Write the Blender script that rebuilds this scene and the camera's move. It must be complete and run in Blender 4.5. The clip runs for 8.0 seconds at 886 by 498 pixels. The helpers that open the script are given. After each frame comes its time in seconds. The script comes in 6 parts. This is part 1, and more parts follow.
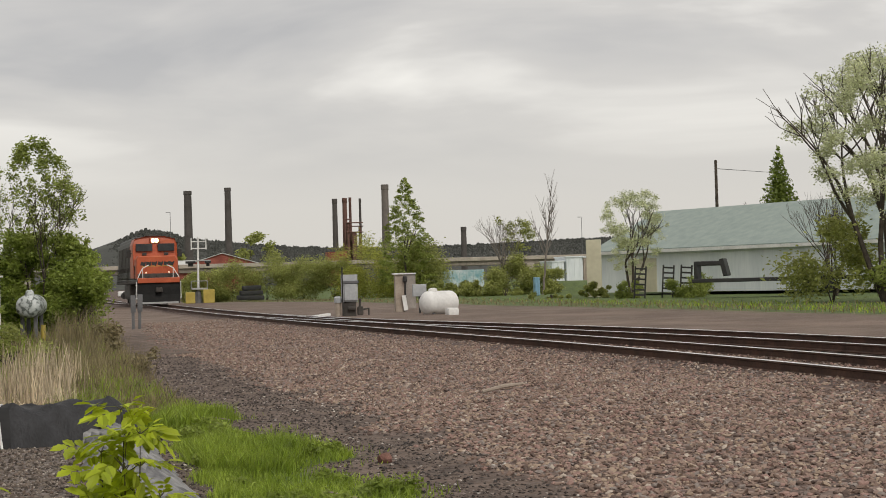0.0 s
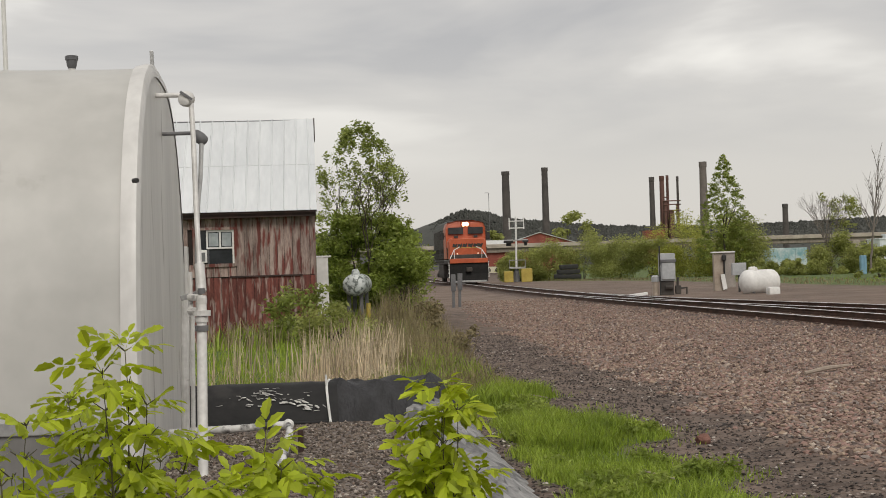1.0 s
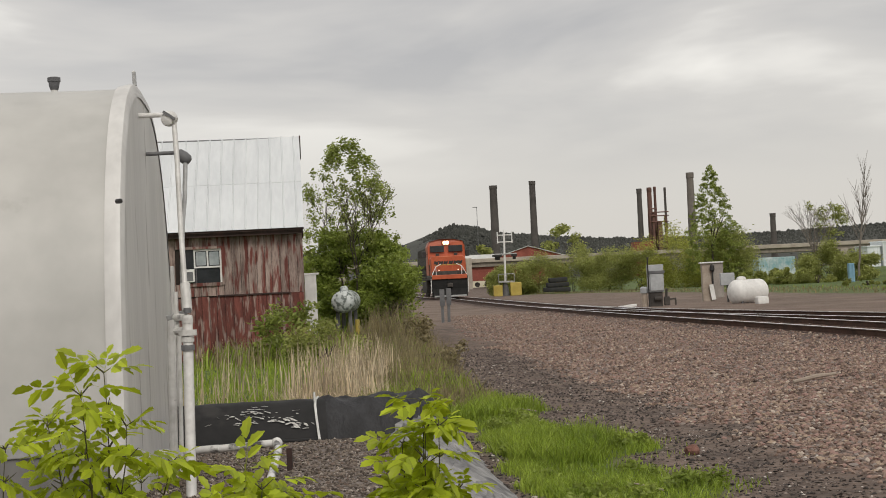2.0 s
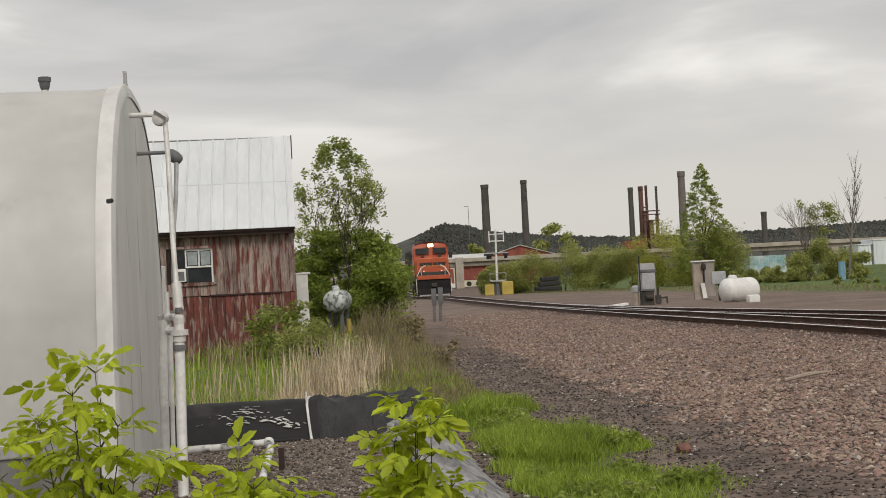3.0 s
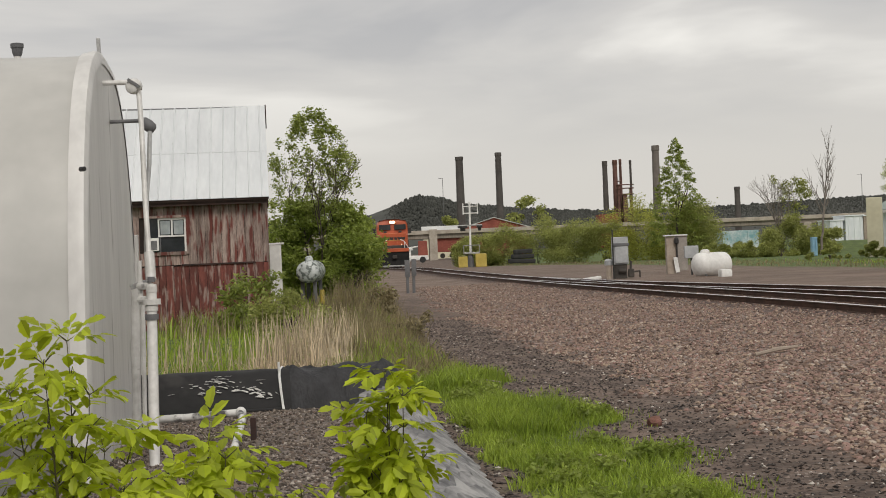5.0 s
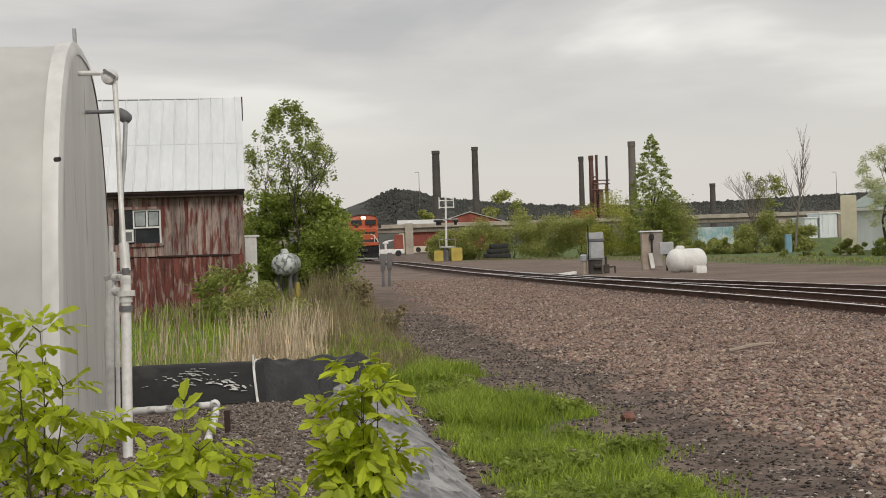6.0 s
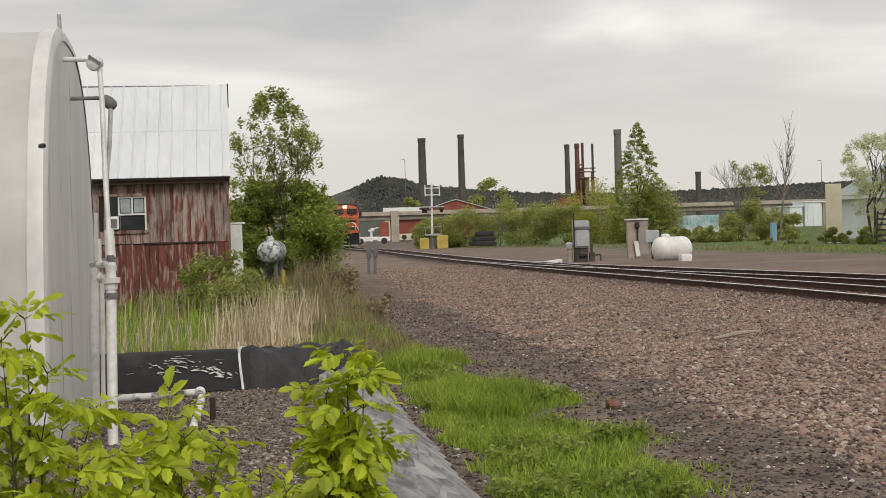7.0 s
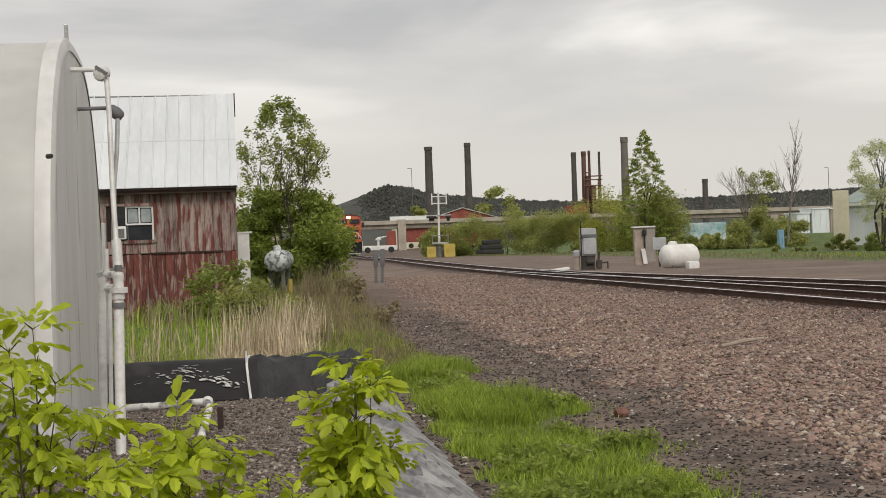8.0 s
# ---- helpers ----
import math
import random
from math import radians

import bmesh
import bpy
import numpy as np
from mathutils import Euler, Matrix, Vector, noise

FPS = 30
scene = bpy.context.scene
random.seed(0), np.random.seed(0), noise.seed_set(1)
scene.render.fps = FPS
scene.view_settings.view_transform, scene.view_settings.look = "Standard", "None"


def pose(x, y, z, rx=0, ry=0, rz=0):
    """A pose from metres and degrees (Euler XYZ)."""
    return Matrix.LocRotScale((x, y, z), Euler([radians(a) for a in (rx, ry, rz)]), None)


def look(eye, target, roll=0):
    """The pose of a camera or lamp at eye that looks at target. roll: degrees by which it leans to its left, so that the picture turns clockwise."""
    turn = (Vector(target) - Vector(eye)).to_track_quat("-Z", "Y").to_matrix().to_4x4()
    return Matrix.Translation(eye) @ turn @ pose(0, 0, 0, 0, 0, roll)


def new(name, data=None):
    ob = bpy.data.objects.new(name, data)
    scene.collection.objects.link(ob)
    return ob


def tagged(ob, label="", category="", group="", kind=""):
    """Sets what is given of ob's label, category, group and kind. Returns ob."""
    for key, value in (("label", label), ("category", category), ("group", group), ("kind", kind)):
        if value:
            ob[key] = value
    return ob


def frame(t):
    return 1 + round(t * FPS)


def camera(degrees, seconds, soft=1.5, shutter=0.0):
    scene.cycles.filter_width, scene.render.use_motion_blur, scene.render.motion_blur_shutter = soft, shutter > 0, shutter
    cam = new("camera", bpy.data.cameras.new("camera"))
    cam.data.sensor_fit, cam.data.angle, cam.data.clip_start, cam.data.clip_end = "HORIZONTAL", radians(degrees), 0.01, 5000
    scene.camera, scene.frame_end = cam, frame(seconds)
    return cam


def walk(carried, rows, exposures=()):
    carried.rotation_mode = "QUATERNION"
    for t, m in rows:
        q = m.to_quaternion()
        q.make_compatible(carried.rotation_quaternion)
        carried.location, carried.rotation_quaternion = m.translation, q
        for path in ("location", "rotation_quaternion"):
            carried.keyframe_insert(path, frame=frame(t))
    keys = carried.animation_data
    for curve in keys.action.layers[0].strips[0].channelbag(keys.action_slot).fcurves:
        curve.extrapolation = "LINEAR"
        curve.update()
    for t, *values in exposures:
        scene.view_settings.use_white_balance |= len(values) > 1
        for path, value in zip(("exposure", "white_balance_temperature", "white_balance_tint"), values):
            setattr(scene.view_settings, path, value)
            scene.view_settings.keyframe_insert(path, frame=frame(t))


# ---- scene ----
cam = camera(33.56, 8.0, soft=0.95, shutter=0.0)
PATH = [
    (0, pose(-0.04, 0, 1.6, 91.133, 1.65, -12.3)),
    (0.1, pose(-0.04, 0, 1.6, 91.043, 1.205, -10.64)),
    (0.2, pose(-0.04, 0, 1.6, 90.924, 0.947, -8.358)),
    (0.3, pose(-0.04, 0, 1.6, 90.731, 0.74, -5.755)),
    (0.4, pose(-0.04, 0, 1.6, 90.559, 0.659, -3.278)),
    (0.5, pose(-0.04, 0, 1.6, 90.452, 0.61, -1.647)),
    (0.7, pose(-0.035, 0, 1.6, 90.441, 1.122, -0.449)),
    (1, pose(-0.03, 0, 1.6, 90.683, 1.8, 0.021)),
    (1.5, pose(-0.01, 0, 1.6, 91.112, 2.701, -0.138)),
    (2, pose(0, 0, 1.6, 91.253, 2.796, -0.392)),
    (3.5, pose(0, 0, 1.6, 91.134, 2.967, -0.918)),
    (4, pose(0, 0, 1.6, 90.932, 2.855, -1.157)),
    (4.5, pose(0, 0, 1.6, 90.408, 2.609, -1.415)),
    (6, pose(0, 0, 1.6, 89.79, 1.864, -2.695)),
    (6.5, pose(0, 0, 1.6, 89.564, 1.66, -3.13)),
    (7, pose(0, 0, 1.6, 89.289, 1.742, -3.249)),
    (7.5, pose(0, 0, 1.6, 89.403, 1.864, -3.082)),
    (8, pose(0, 0, 1.6, 89.627, 1.99, -2.976)),
]
# the phone lifts its exposure slightly as the bright sky leaves the picture
walk(cam, PATH, exposures=((0.0, 0.24), (4.5, 0.22), (6.0, 0.26), (7.0, 0.35), (8.0, 0.31)))

# ---- world and light: a bright overcast sky ----
world = bpy.data.worlds.new("overcast")
world.use_nodes = True
scene.world = world


def sky_nodes():
    nt = world.node_tree
    nt.nodes.clear()
    out = nt.nodes.new("ShaderNodeOutputWorld")
    bg = nt.nodes.new("ShaderNodeBackground")
    sky = nt.nodes.new("ShaderNodeTexSky")
    sky.sky_type, sky.sun_disc = "NISHITA", False
    sky.sun_elevation, sky.sun_rotation = radians(45), radians(167)
    gain = nt.nodes.new("ShaderNodeVectorMath")
    gain.operation = "SCALE"
    gain.inputs[3].default_value = 0.09
    coord = nt.nodes.new("ShaderNodeTexCoord")
    stretch = nt.nodes.new("ShaderNodeMapping")
    stretch.inputs["Scale"].default_value = (2.6, 2.6, 12.0)
    stretch.inputs["Location"].default_value = SKY_SHIFT
    broad = nt.nodes.new("ShaderNodeTexNoise")
    broad.inputs["Scale"].default_value, broad.inputs["Detail"].default_value = 1.15, 5.0
    broad.inputs["Distortion"].default_value = 0.35
    broad.inputs["Roughness"].default_value = 0.5
    ramp = nt.nodes.new("ShaderNodeValToRGB")
    e = ramp.color_ramp.elements
    e[0].position, e[0].color = 0.36, (0.43, 0.42, 0.415, 1)
    e[1].position, e[1].color = 0.64, (0.83, 0.80, 0.745, 1)
    m = ramp.color_ramp.elements.new(0.52)
    m.color = (0.57, 0.547, 0.518, 1)
    # towards the zenith the layer is thicker and greyer, with more contrast
    sep = nt.nodes.new("ShaderNodeSeparateXYZ")
    rise = nt.nodes.new("ShaderNodeMapRange")
    rise.inputs["From Min"].default_value, rise.inputs["From Max"].default_value = 0.05, 0.15
    flat = nt.nodes.new("ShaderNodeMixRGB")
    flat.inputs[1].default_value = (0.575, 0.548, 0.513, 1)
    mix = nt.nodes.new("ShaderNodeMixRGB")
    mix.inputs[0].default_value = 0.93
    li = nt.links.new
    li(coord.outputs["Generated"], stretch.inputs["Vector"])
    li(coord.outputs["Generated"], sep.inputs[0])
    li(stretch.outputs[0], broad.inputs["Vector"])
    li(broad.outputs[0], ramp.inputs[0])
    li(sep.outputs["Z"], rise.inputs["Value"])
    li(rise.outputs[0], flat.inputs[0])
    li(ramp.outputs[0], flat.inputs[2])
    li(sky.outputs[0], gain.inputs[0])
    li(gain.outputs[0], mix.inputs[1])
    li(flat.outputs[0], mix.inputs[2])
    li(mix.outputs[0], bg.inputs["Color"])
    bg.inputs["Strength"].default_value = 1.0
    li(bg.outputs[0], out.inputs["Surface"])


SKY_SHIFT = (0.4, 0.0, 0.3)
sky_nodes()
sun = new("sun", bpy.data.lights.new("sun", "SUN"))
sun.data.energy, sun.data.angle, sun.data.color = 1.42, radians(22), (1.0, 0.95, 0.87)
sun.matrix_world = look((14, -30, 60), (0, 30, 0))


# ---- materials ----
def material(name, low, high, scale=4.0, rough=0.8, bump=0.2, metal=0.0, stretch=(1, 1, 1), fine=7.0, spot=None, spot_at=0.62, spot_scale=2.0, vary=0.0, detail=4.0):
    """Two colours mixed by noise at two scales, an optional third in spots, grain as bump."""
    m = bpy.data.materials.new(name)
    m.use_nodes = True
    nt = m.node_tree
    b = nt.nodes["Principled BSDF"]
    co = nt.nodes.new("ShaderNodeTexCoord")
    mp = nt.nodes.new("ShaderNodeMapping")
    mp.inputs["Scale"].default_value = stretch
    n1 = nt.nodes.new("ShaderNodeTexNoise")
    n1.inputs["Scale"].default_value, n1.inputs["Detail"].default_value = scale, detail
    n2 = nt.nodes.new("ShaderNodeTexNoise")
    n2.inputs["Scale"].default_value, n2.inputs["Detail"].default_value = scale * fine, 3.0
    add = nt.nodes.new("ShaderNodeMath")
    add.operation = "MULTIPLY_ADD"
    add.inputs[1].default_value = 0.5
    ramp = nt.nodes.new("ShaderNodeValToRGB")
    e = ramp.color_ramp.elements
    e[0].position, e[0].color = 0.55, (*low, 1)
    e[1].position, e[1].color = 0.95, (*high, 1)
    li = nt.links.new
    li(co.outputs["Object"], mp.inputs["Vector"])
    li(mp.outputs[0], n1.inputs["Vector"])
    li(mp.outputs[0], n2.inputs["Vector"])
    li(n2.outputs[0], add.inputs[0])
    li(n1.outputs[0], add.inputs[2])
    li(add.outputs[0], ramp.inputs[0])
    col = ramp.outputs[0]
    if spot:
        n3 = nt.nodes.new("ShaderNodeTexNoise")
        n3.inputs["Scale"].default_value, n3.inputs["Detail"].default_value = spot_scale, 5.0
        li(mp.outputs[0], n3.inputs["Vector"])
        r3 = nt.nodes.new("ShaderNodeMapRange")
        r3.inputs["From Min"].default_value, r3.inputs["From Max"].default_value = spot_at - 0.05, spot_at + 0.05
        li(n3.outputs[0], r3.inputs["Value"])
        mx = nt.nodes.new("ShaderNodeMixRGB")
        mx.inputs[2].default_value = (*spot, 1)
        li(r3.outputs[0], mx.inputs[0])
        li(col, mx.inputs[1])
        col = mx.outputs[0]
    if vary:
        oi = nt.nodes.new("ShaderNodeObjectInfo")
        ge = nt.nodes.new("ShaderNodeNewGeometry")
        av = nt.nodes.new("ShaderNodeMath")
        av.operation = "ADD"
        li(oi.outputs["Random"], av.inputs[0])
        li(ge.outputs["Random Per Island"], av.inputs[1])
        fr = nt.nodes.new("ShaderNodeMath")
        fr.operation = "FRACT"
        li(av.outputs[0], fr.inputs[0])
        mr = nt.nodes.new("ShaderNodeMapRange")
        mr.inputs["To Min"].default_value, mr.inputs["To Max"].default_value = 1 - vary, 1 + vary
        li(fr.outputs[0], mr.inputs["Value"])
        hs = nt.nodes.new("ShaderNodeHueSaturation")
        li(mr.outputs[0], hs.inputs["Value"])
        li(col, hs.inputs["Color"])
        col = hs.outputs[0]
    li(col, b.inputs["Base Color"])
    b.inputs["Roughness"].default_value, b.inputs["Metallic"].default_value = rough, metal
    if bump:
        bp = nt.nodes.new("ShaderNodeBump")
        bp.inputs["Strength"].default_value, bp.inputs["Distance"].default_value = bump, 0.02
        li(add.outputs[0], bp.inputs["Height"])
        li(bp.outputs[0], b.inputs["Normal"])
    return m


def stone_material(name, colours):
    """Each stone takes one of several colours, mottled a little by noise."""
    m = bpy.data.materials.new(name)
    m.use_nodes = True
    nt = m.node_tree
    li = nt.links.new
    b = nt.nodes["Principled BSDF"]
    b.inputs["Roughness"].default_value = 0.92
    ge = nt.nodes.new("ShaderNodeNewGeometry")
    ramp = nt.nodes.new("ShaderNodeValToRGB")
    ramp.color_ramp.interpolation = "CONSTANT"
    e = ramp.color_ramp.elements
    e[0].position, e[0].color = 0.0, (*colours[0][1], 1)
    e[1].position, e[1].color = colours[1][0], (*colours[1][1], 1)
    for at, c in colours[2:]:
        e.new(at).color = (*c, 1)
    co = nt.nodes.new("ShaderNodeTexCoord")
    n = nt.nodes.new("ShaderNodeTexNoise")
    n.inputs["Scale"].default_value, n.inputs["Detail"].default_value = 25.0, 5.0
    mr = nt.nodes.new("ShaderNodeMapRange")
    mr.inputs["To Min"].default_value, mr.inputs["To Max"].default_value = 0.65, 1.35
    hs = nt.nodes.new("ShaderNodeHueSaturation")
    bp = nt.nodes.new("ShaderNodeBump")
    bp.inputs["Strength"].default_value, bp.inputs["Distance"].default_value = 0.4, 0.01
    li(ge.outputs["Random Per Island"], ramp.inputs[0])
    li(co.outputs["Object"], n.inputs["Vector"])
    li(n.outputs[0], mr.inputs["Value"])
    li(mr.outputs[0], hs.inputs["Value"])
    li(ramp.outputs[0], hs.inputs["Color"])
    li(hs.outputs[0], b.inputs["Base Color"])
    li(n.outputs[0], bp.inputs["Height"])
    li(bp.outputs[0], b.inputs["Normal"])
    return m


def leaf_material(name, low, high, through_light=0.52, vary=0.35):
    m = material(name, low, high, scale=1.2, rough=0.55, bump=0, vary=vary)
    nt = m.node_tree
    b = nt.nodes["Principled BSDF"]
    tr = nt.nodes.new("ShaderNodeBsdfTranslucent")
    mx = nt.nodes.new("ShaderNodeMixShader")
    mx.inputs[0].default_value = through_light
    nt.links.new(b.inputs["Base Color"].links[0].from_socket, tr.inputs["Color"])
    nt.links.new(b.outputs[0], mx.inputs[1])
    nt.links.new(tr.outputs[0], mx.inputs[2])
    nt.links.new(mx.outputs[0], nt.nodes["Material Output"].inputs["Surface"])
    return m


def glow(name, colour, power):
    m = bpy.data.materials.new(name)
    m.use_nodes = True
    b = m.node_tree.nodes["Principled BSDF"]
    b.inputs["Emission Color"].default_value, b.inputs["Emission Strength"].default_value = (*colour, 1), power
    return m


M = {}
M["boards_low"] = material("red_boards", (0.075, 0.024, 0.019), (0.19, 0.058, 0.045), 1.6, 0.88, 0.5, stretch=(5, 5, 0.9), spot=(0.27, 0.20, 0.175), spot_at=0.575, spot_scale=2.2, vary=0.22)
M["boards_high"] = material("weathered_boards", (0.13, 0.088, 0.076), (0.37, 0.29, 0.255), 1.7, 0.9, 0.5, stretch=(5, 5, 0.75), spot=(0.145, 0.042, 0.034), spot_at=0.555, spot_scale=1.9, vary=0.24)
M["dark_wood"] = material("dark_trim", (0.02, 0.014, 0.012), (0.06, 0.03, 0.025), 3.0, 0.85)
M["barn_core"] = material("barn_sheathing", (0.02, 0.012, 0.01), (0.04, 0.03, 0.025), 3.0, 0.9)
M["roof_metal"] = material("roof_metal", (0.57, 0.59, 0.605), (0.68, 0.70, 0.71), 0.9, 0.42, 0.05, metal=0.1, stretch=(2, 0.4, 0.4), vary=0.04)
M["plastic_film"] = material("greenhouse_film", (0.385, 0.38, 0.36), (0.50, 0.492, 0.467), 0.7, 0.42, 0.06, fine=5, spot=(0.30, 0.285, 0.26), spot_at=0.68, spot_scale=1.6)
M["film_edge"] = material("film_edge", (0.50, 0.49, 0.475), (0.66, 0.65, 0.63), 1.5, 0.45, 0.1, stretch=(1, 1, 0.5))
M["film_end"] = material("film_end", (0.54, 0.53, 0.515), (0.66, 0.65, 0.63), 0.8, 0.5, 0.03, stretch=(2, 2, 0.3), spot=(0.30, 0.28, 0.26), spot_at=0.67, spot_scale=2.5)
# the skirt's dark grey paints in the dim interior behind translucent film
M["skirt"] = material("interior_shade_skirt", (0.13, 0.125, 0.12), (0.21, 0.205, 0.195), 1.5, 0.6, 0.1, stretch=(1, 1, 0.4))
M["stack_pale"] = material("stack_pale", (0.12, 0.10, 0.092), (0.18, 0.155, 0.142), 0.2, 0.9, 0.1)
M["pvc"] = material("grey_pvc", (0.50, 0.49, 0.47), (0.72, 0.71, 0.69), 3.0, 0.4, 0.05, spot=(0.16, 0.14, 0.12), spot_at=0.70, spot_scale=7.0)
M["steel"] = material("galvanised", (0.30, 0.30, 0.30), (0.45, 0.45, 0.44), 4.0, 0.45, 0.1, metal=0.5)
M["sheet_black"] = material("black_sheeting", (0.006, 0.006, 0.0065), (0.017, 0.0165, 0.017), 1.6, 0.78, 0.4, spot=(0.03, 0.028, 0.027), spot_at=0.62, spot_scale=2.5, stretch=(1, 1, 1.6))
M["sheet_plain"] = material("black_sheet_plain", (0.010, 0.010, 0.0115), (0.032, 0.032, 0.036), 4.0, 0.68, 0.9, stretch=(1.5, 1.5, 0.6))
# pale and dark streaks across the cloth paint the shading of its folds
M["fabric_grey"] = material("fold_shaded_cloth", (0.12, 0.12, 0.124), (0.36, 0.355, 0.35), 1.6, 0.85, 0.5, stretch=(1.6, 4.0, 1.6), vary=0.1, detail=2.0)
M["rope"] = material("white_rope", (0.6, 0.6, 0.58), (0.8, 0.8, 0.78), 8, 0.8)
M["rail_side"] = material("rail_rust", (0.045, 0.022, 0.014), (0.10, 0.05, 0.032), 3.0, 0.8, 0.2)
M["rail_top"] = material("rail_head", (0.80, 0.785, 0.775), (0.93, 0.92, 0.91), 3.0, 0.34, 0.0, metal=0.7)
M["tie"] = material("tie_wood", (0.03, 0.02, 0.016), (0.09, 0.06, 0.048), 2.0, 0.9, 0.4, vary=0.3)
M["ballast"] = stone_material("ballast_stone", ((0, (0.11, 0.076, 0.062)), (0.16, (0.19, 0.130, 0.102)), (0.36, (0.26, 0.184, 0.147)), (0.55, (0.28, 0.178, 0.149)), (0.70, (0.335, 0.254, 0.19)), (0.84, (0.235, 0.196, 0.174)), (0.95, (0.43, 0.36, 0.30))))
M["red_rock"] = material("red_rock", (0.11, 0.05, 0.038), (0.22, 0.11, 0.085), 12.0, 0.9, 0.5)
M["gravel"] = stone_material("grey_gravel", ((0, (0.06, 0.047, 0.038)), (0.25, (0.12, 0.095, 0.077)), (0.5, (0.20, 0.165, 0.135)), (0.78, (0.17, 0.125, 0.10)), (0.92, (0.38, 0.335, 0.29))))
M["cinder"] = stone_material("cinder_stone", ((0, (0.038, 0.031, 0.028)), (0.38, (0.082, 0.064, 0.055)), (0.64, (0.145, 0.115, 0.098)), (0.83, (0.23, 0.185, 0.16)), (0.955, (0.48, 0.44, 0.40))))
M["pvc_dirty"] = material("dirty_pvc", (0.56, 0.55, 0.53), (0.74, 0.73, 0.71), 3.0, 0.4, 0.05, spot=(0.05, 0.045, 0.04), spot_at=0.555, spot_scale=6.0)
M["concrete"] = material("concrete", (0.30, 0.26, 0.215), (0.44, 0.39, 0.33), 0.6, 0.85, 0.1)
# a darker concrete with upright streaks, for the deck beam
M["concrete_dark"] = material("darker_concrete", (0.17, 0.145, 0.12), (0.30, 0.26, 0.22), 0.5, 0.9, 0.1, stretch=(1, 1, 0.3))
M["orange"] = material("orange_paint", (0.38, 0.072, 0.024), (0.49, 0.102, 0.036), 0.8, 0.45, 0.0, spot=(0.36, 0.06, 0.02), spot_at=0.72, spot_scale=1.5)
M["black_paint"] = material("black_paint", (0.012, 0.012, 0.012), (0.03, 0.028, 0.026), 1.5, 0.5, 0.05)
M["soot"] = material("sooty_black", (0.005, 0.005, 0.005), (0.016, 0.015, 0.014), 2.0, 0.95, 0.1)
M["grime"] = material("running_gear", (0.03, 0.026, 0.023), (0.07, 0.06, 0.052), 2.0, 0.8, 0.2)
M["white_paint"] = material("white_paint", (0.62, 0.61, 0.59), (0.80, 0.79, 0.77), 1.2, 0.45, 0.03, spot=(0.42, 0.38, 0.34), spot_at=0.72, spot_scale=2.0)
M["grey_box"] = material("grey_cabinet", (0.30, 0.31, 0.32), (0.44, 0.45, 0.46), 2.0, 0.5, 0.05)
M["beige_box"] = material("beige_cabinet", (0.27, 0.215, 0.17), (0.40, 0.34, 0.28), 2.0, 0.6, 0.05)
M["taupe"] = material("taupe_paint", (0.22, 0.195, 0.175), (0.33, 0.295, 0.265), 2.0, 0.6, 0.05)
M["grey_dark"] = material("grey_dark", (0.09, 0.09, 0.095), (0.16, 0.16, 0.165), 2.0, 0.6, 0.05)
M["yellow"] = material("yellow_paint", (0.36, 0.27, 0.05), (0.52, 0.40, 0.09), 2.0, 0.6, 0.1, spot=(0.3, 0.24, 0.1), spot_at=0.66)
# dark spots on the silver shell are painted patches of reflection
M["silver"] = material("silver_with_reflections", (0.42, 0.46, 0.45), (0.62, 0.65, 0.64), 2.5, 0.5, 0.1, spot=(0.12, 0.14, 0.13), spot_at=0.525, spot_scale=9.0, stretch=(0.5, 1, 1))
M["stack"] = material("stack_brick", (0.055, 0.048, 0.046), (0.10, 0.088, 0.084), 0.2, 0.9, 0.1)
M["stack_rust"] = material("stack_rusty", (0.085, 0.042, 0.035), (0.16, 0.078, 0.062), 0.2, 0.8, 0.1)
M["glass"] = material("dark_glass", (0.012, 0.014, 0.016), (0.03, 0.034, 0.038), 1.5, 0.08, 0.0)
M["pane_light"] = material("clouded_pane", (0.22, 0.25, 0.26), (0.36, 0.39, 0.40), 2.0, 0.2, 0.0)
M["bark"] = material("bark", (0.035, 0.027, 0.02), (0.09, 0.07, 0.055), 4.0, 0.9, 0.5)
M["bark_pale"] = material("bark_pale", (0.13, 0.11, 0.095), (0.22, 0.19, 0.165), 4.0, 0.9, 0.3)
M["stem_dark"] = material("sapling_stem", (0.05, 0.045, 0.022), (0.11, 0.10, 0.045), 6.0, 0.8, 0.2)
M["leaf_dark"] = leaf_material("leaf_dark", (0.125, 0.17, 0.028), (0.26, 0.32, 0.065))
M["leaf_under"] = leaf_material("leaf_under", (0.19, 0.25, 0.04), (0.36, 0.43, 0.09))
M["leaf_mid"] = leaf_material("leaf_mid", (0.19, 0.235, 0.045), (0.37, 0.42, 0.11))
M["leaf_olive"] = leaf_material("leaf_olive", (0.25, 0.27, 0.07), (0.43, 0.455, 0.145))
M["leaf_yellow"] = leaf_material("leaf_yellow", (0.30, 0.315, 0.05), (0.48, 0.49, 0.11))
M["leaf_pale"] = leaf_material("leaf_pale", (0.46, 0.49, 0.27), (0.70, 0.72, 0.48))
M["leaf_lime"] = leaf_material("leaf_lime", (0.30, 0.375, 0.012), (0.52, 0.59, 0.035), 0.45, 0.3)
M["grass"] = leaf_material("grass_blade", (0.175, 0.25, 0.024), (0.34, 0.43, 0.055), 0.38)
M["weeds"] = leaf_material("weed_blade", (0.16, 0.13, 0.065), (0.30, 0.25, 0.13), 0.25)
M["reed"] = leaf_material("dry_reed", (0.37, 0.285, 0.19), (0.68, 0.565, 0.41), 0.2, 0.45)
M["conifer"] = leaf_material("conifer", (0.018, 0.035, 0.016), (0.045, 0.08, 0.03), 0.15)
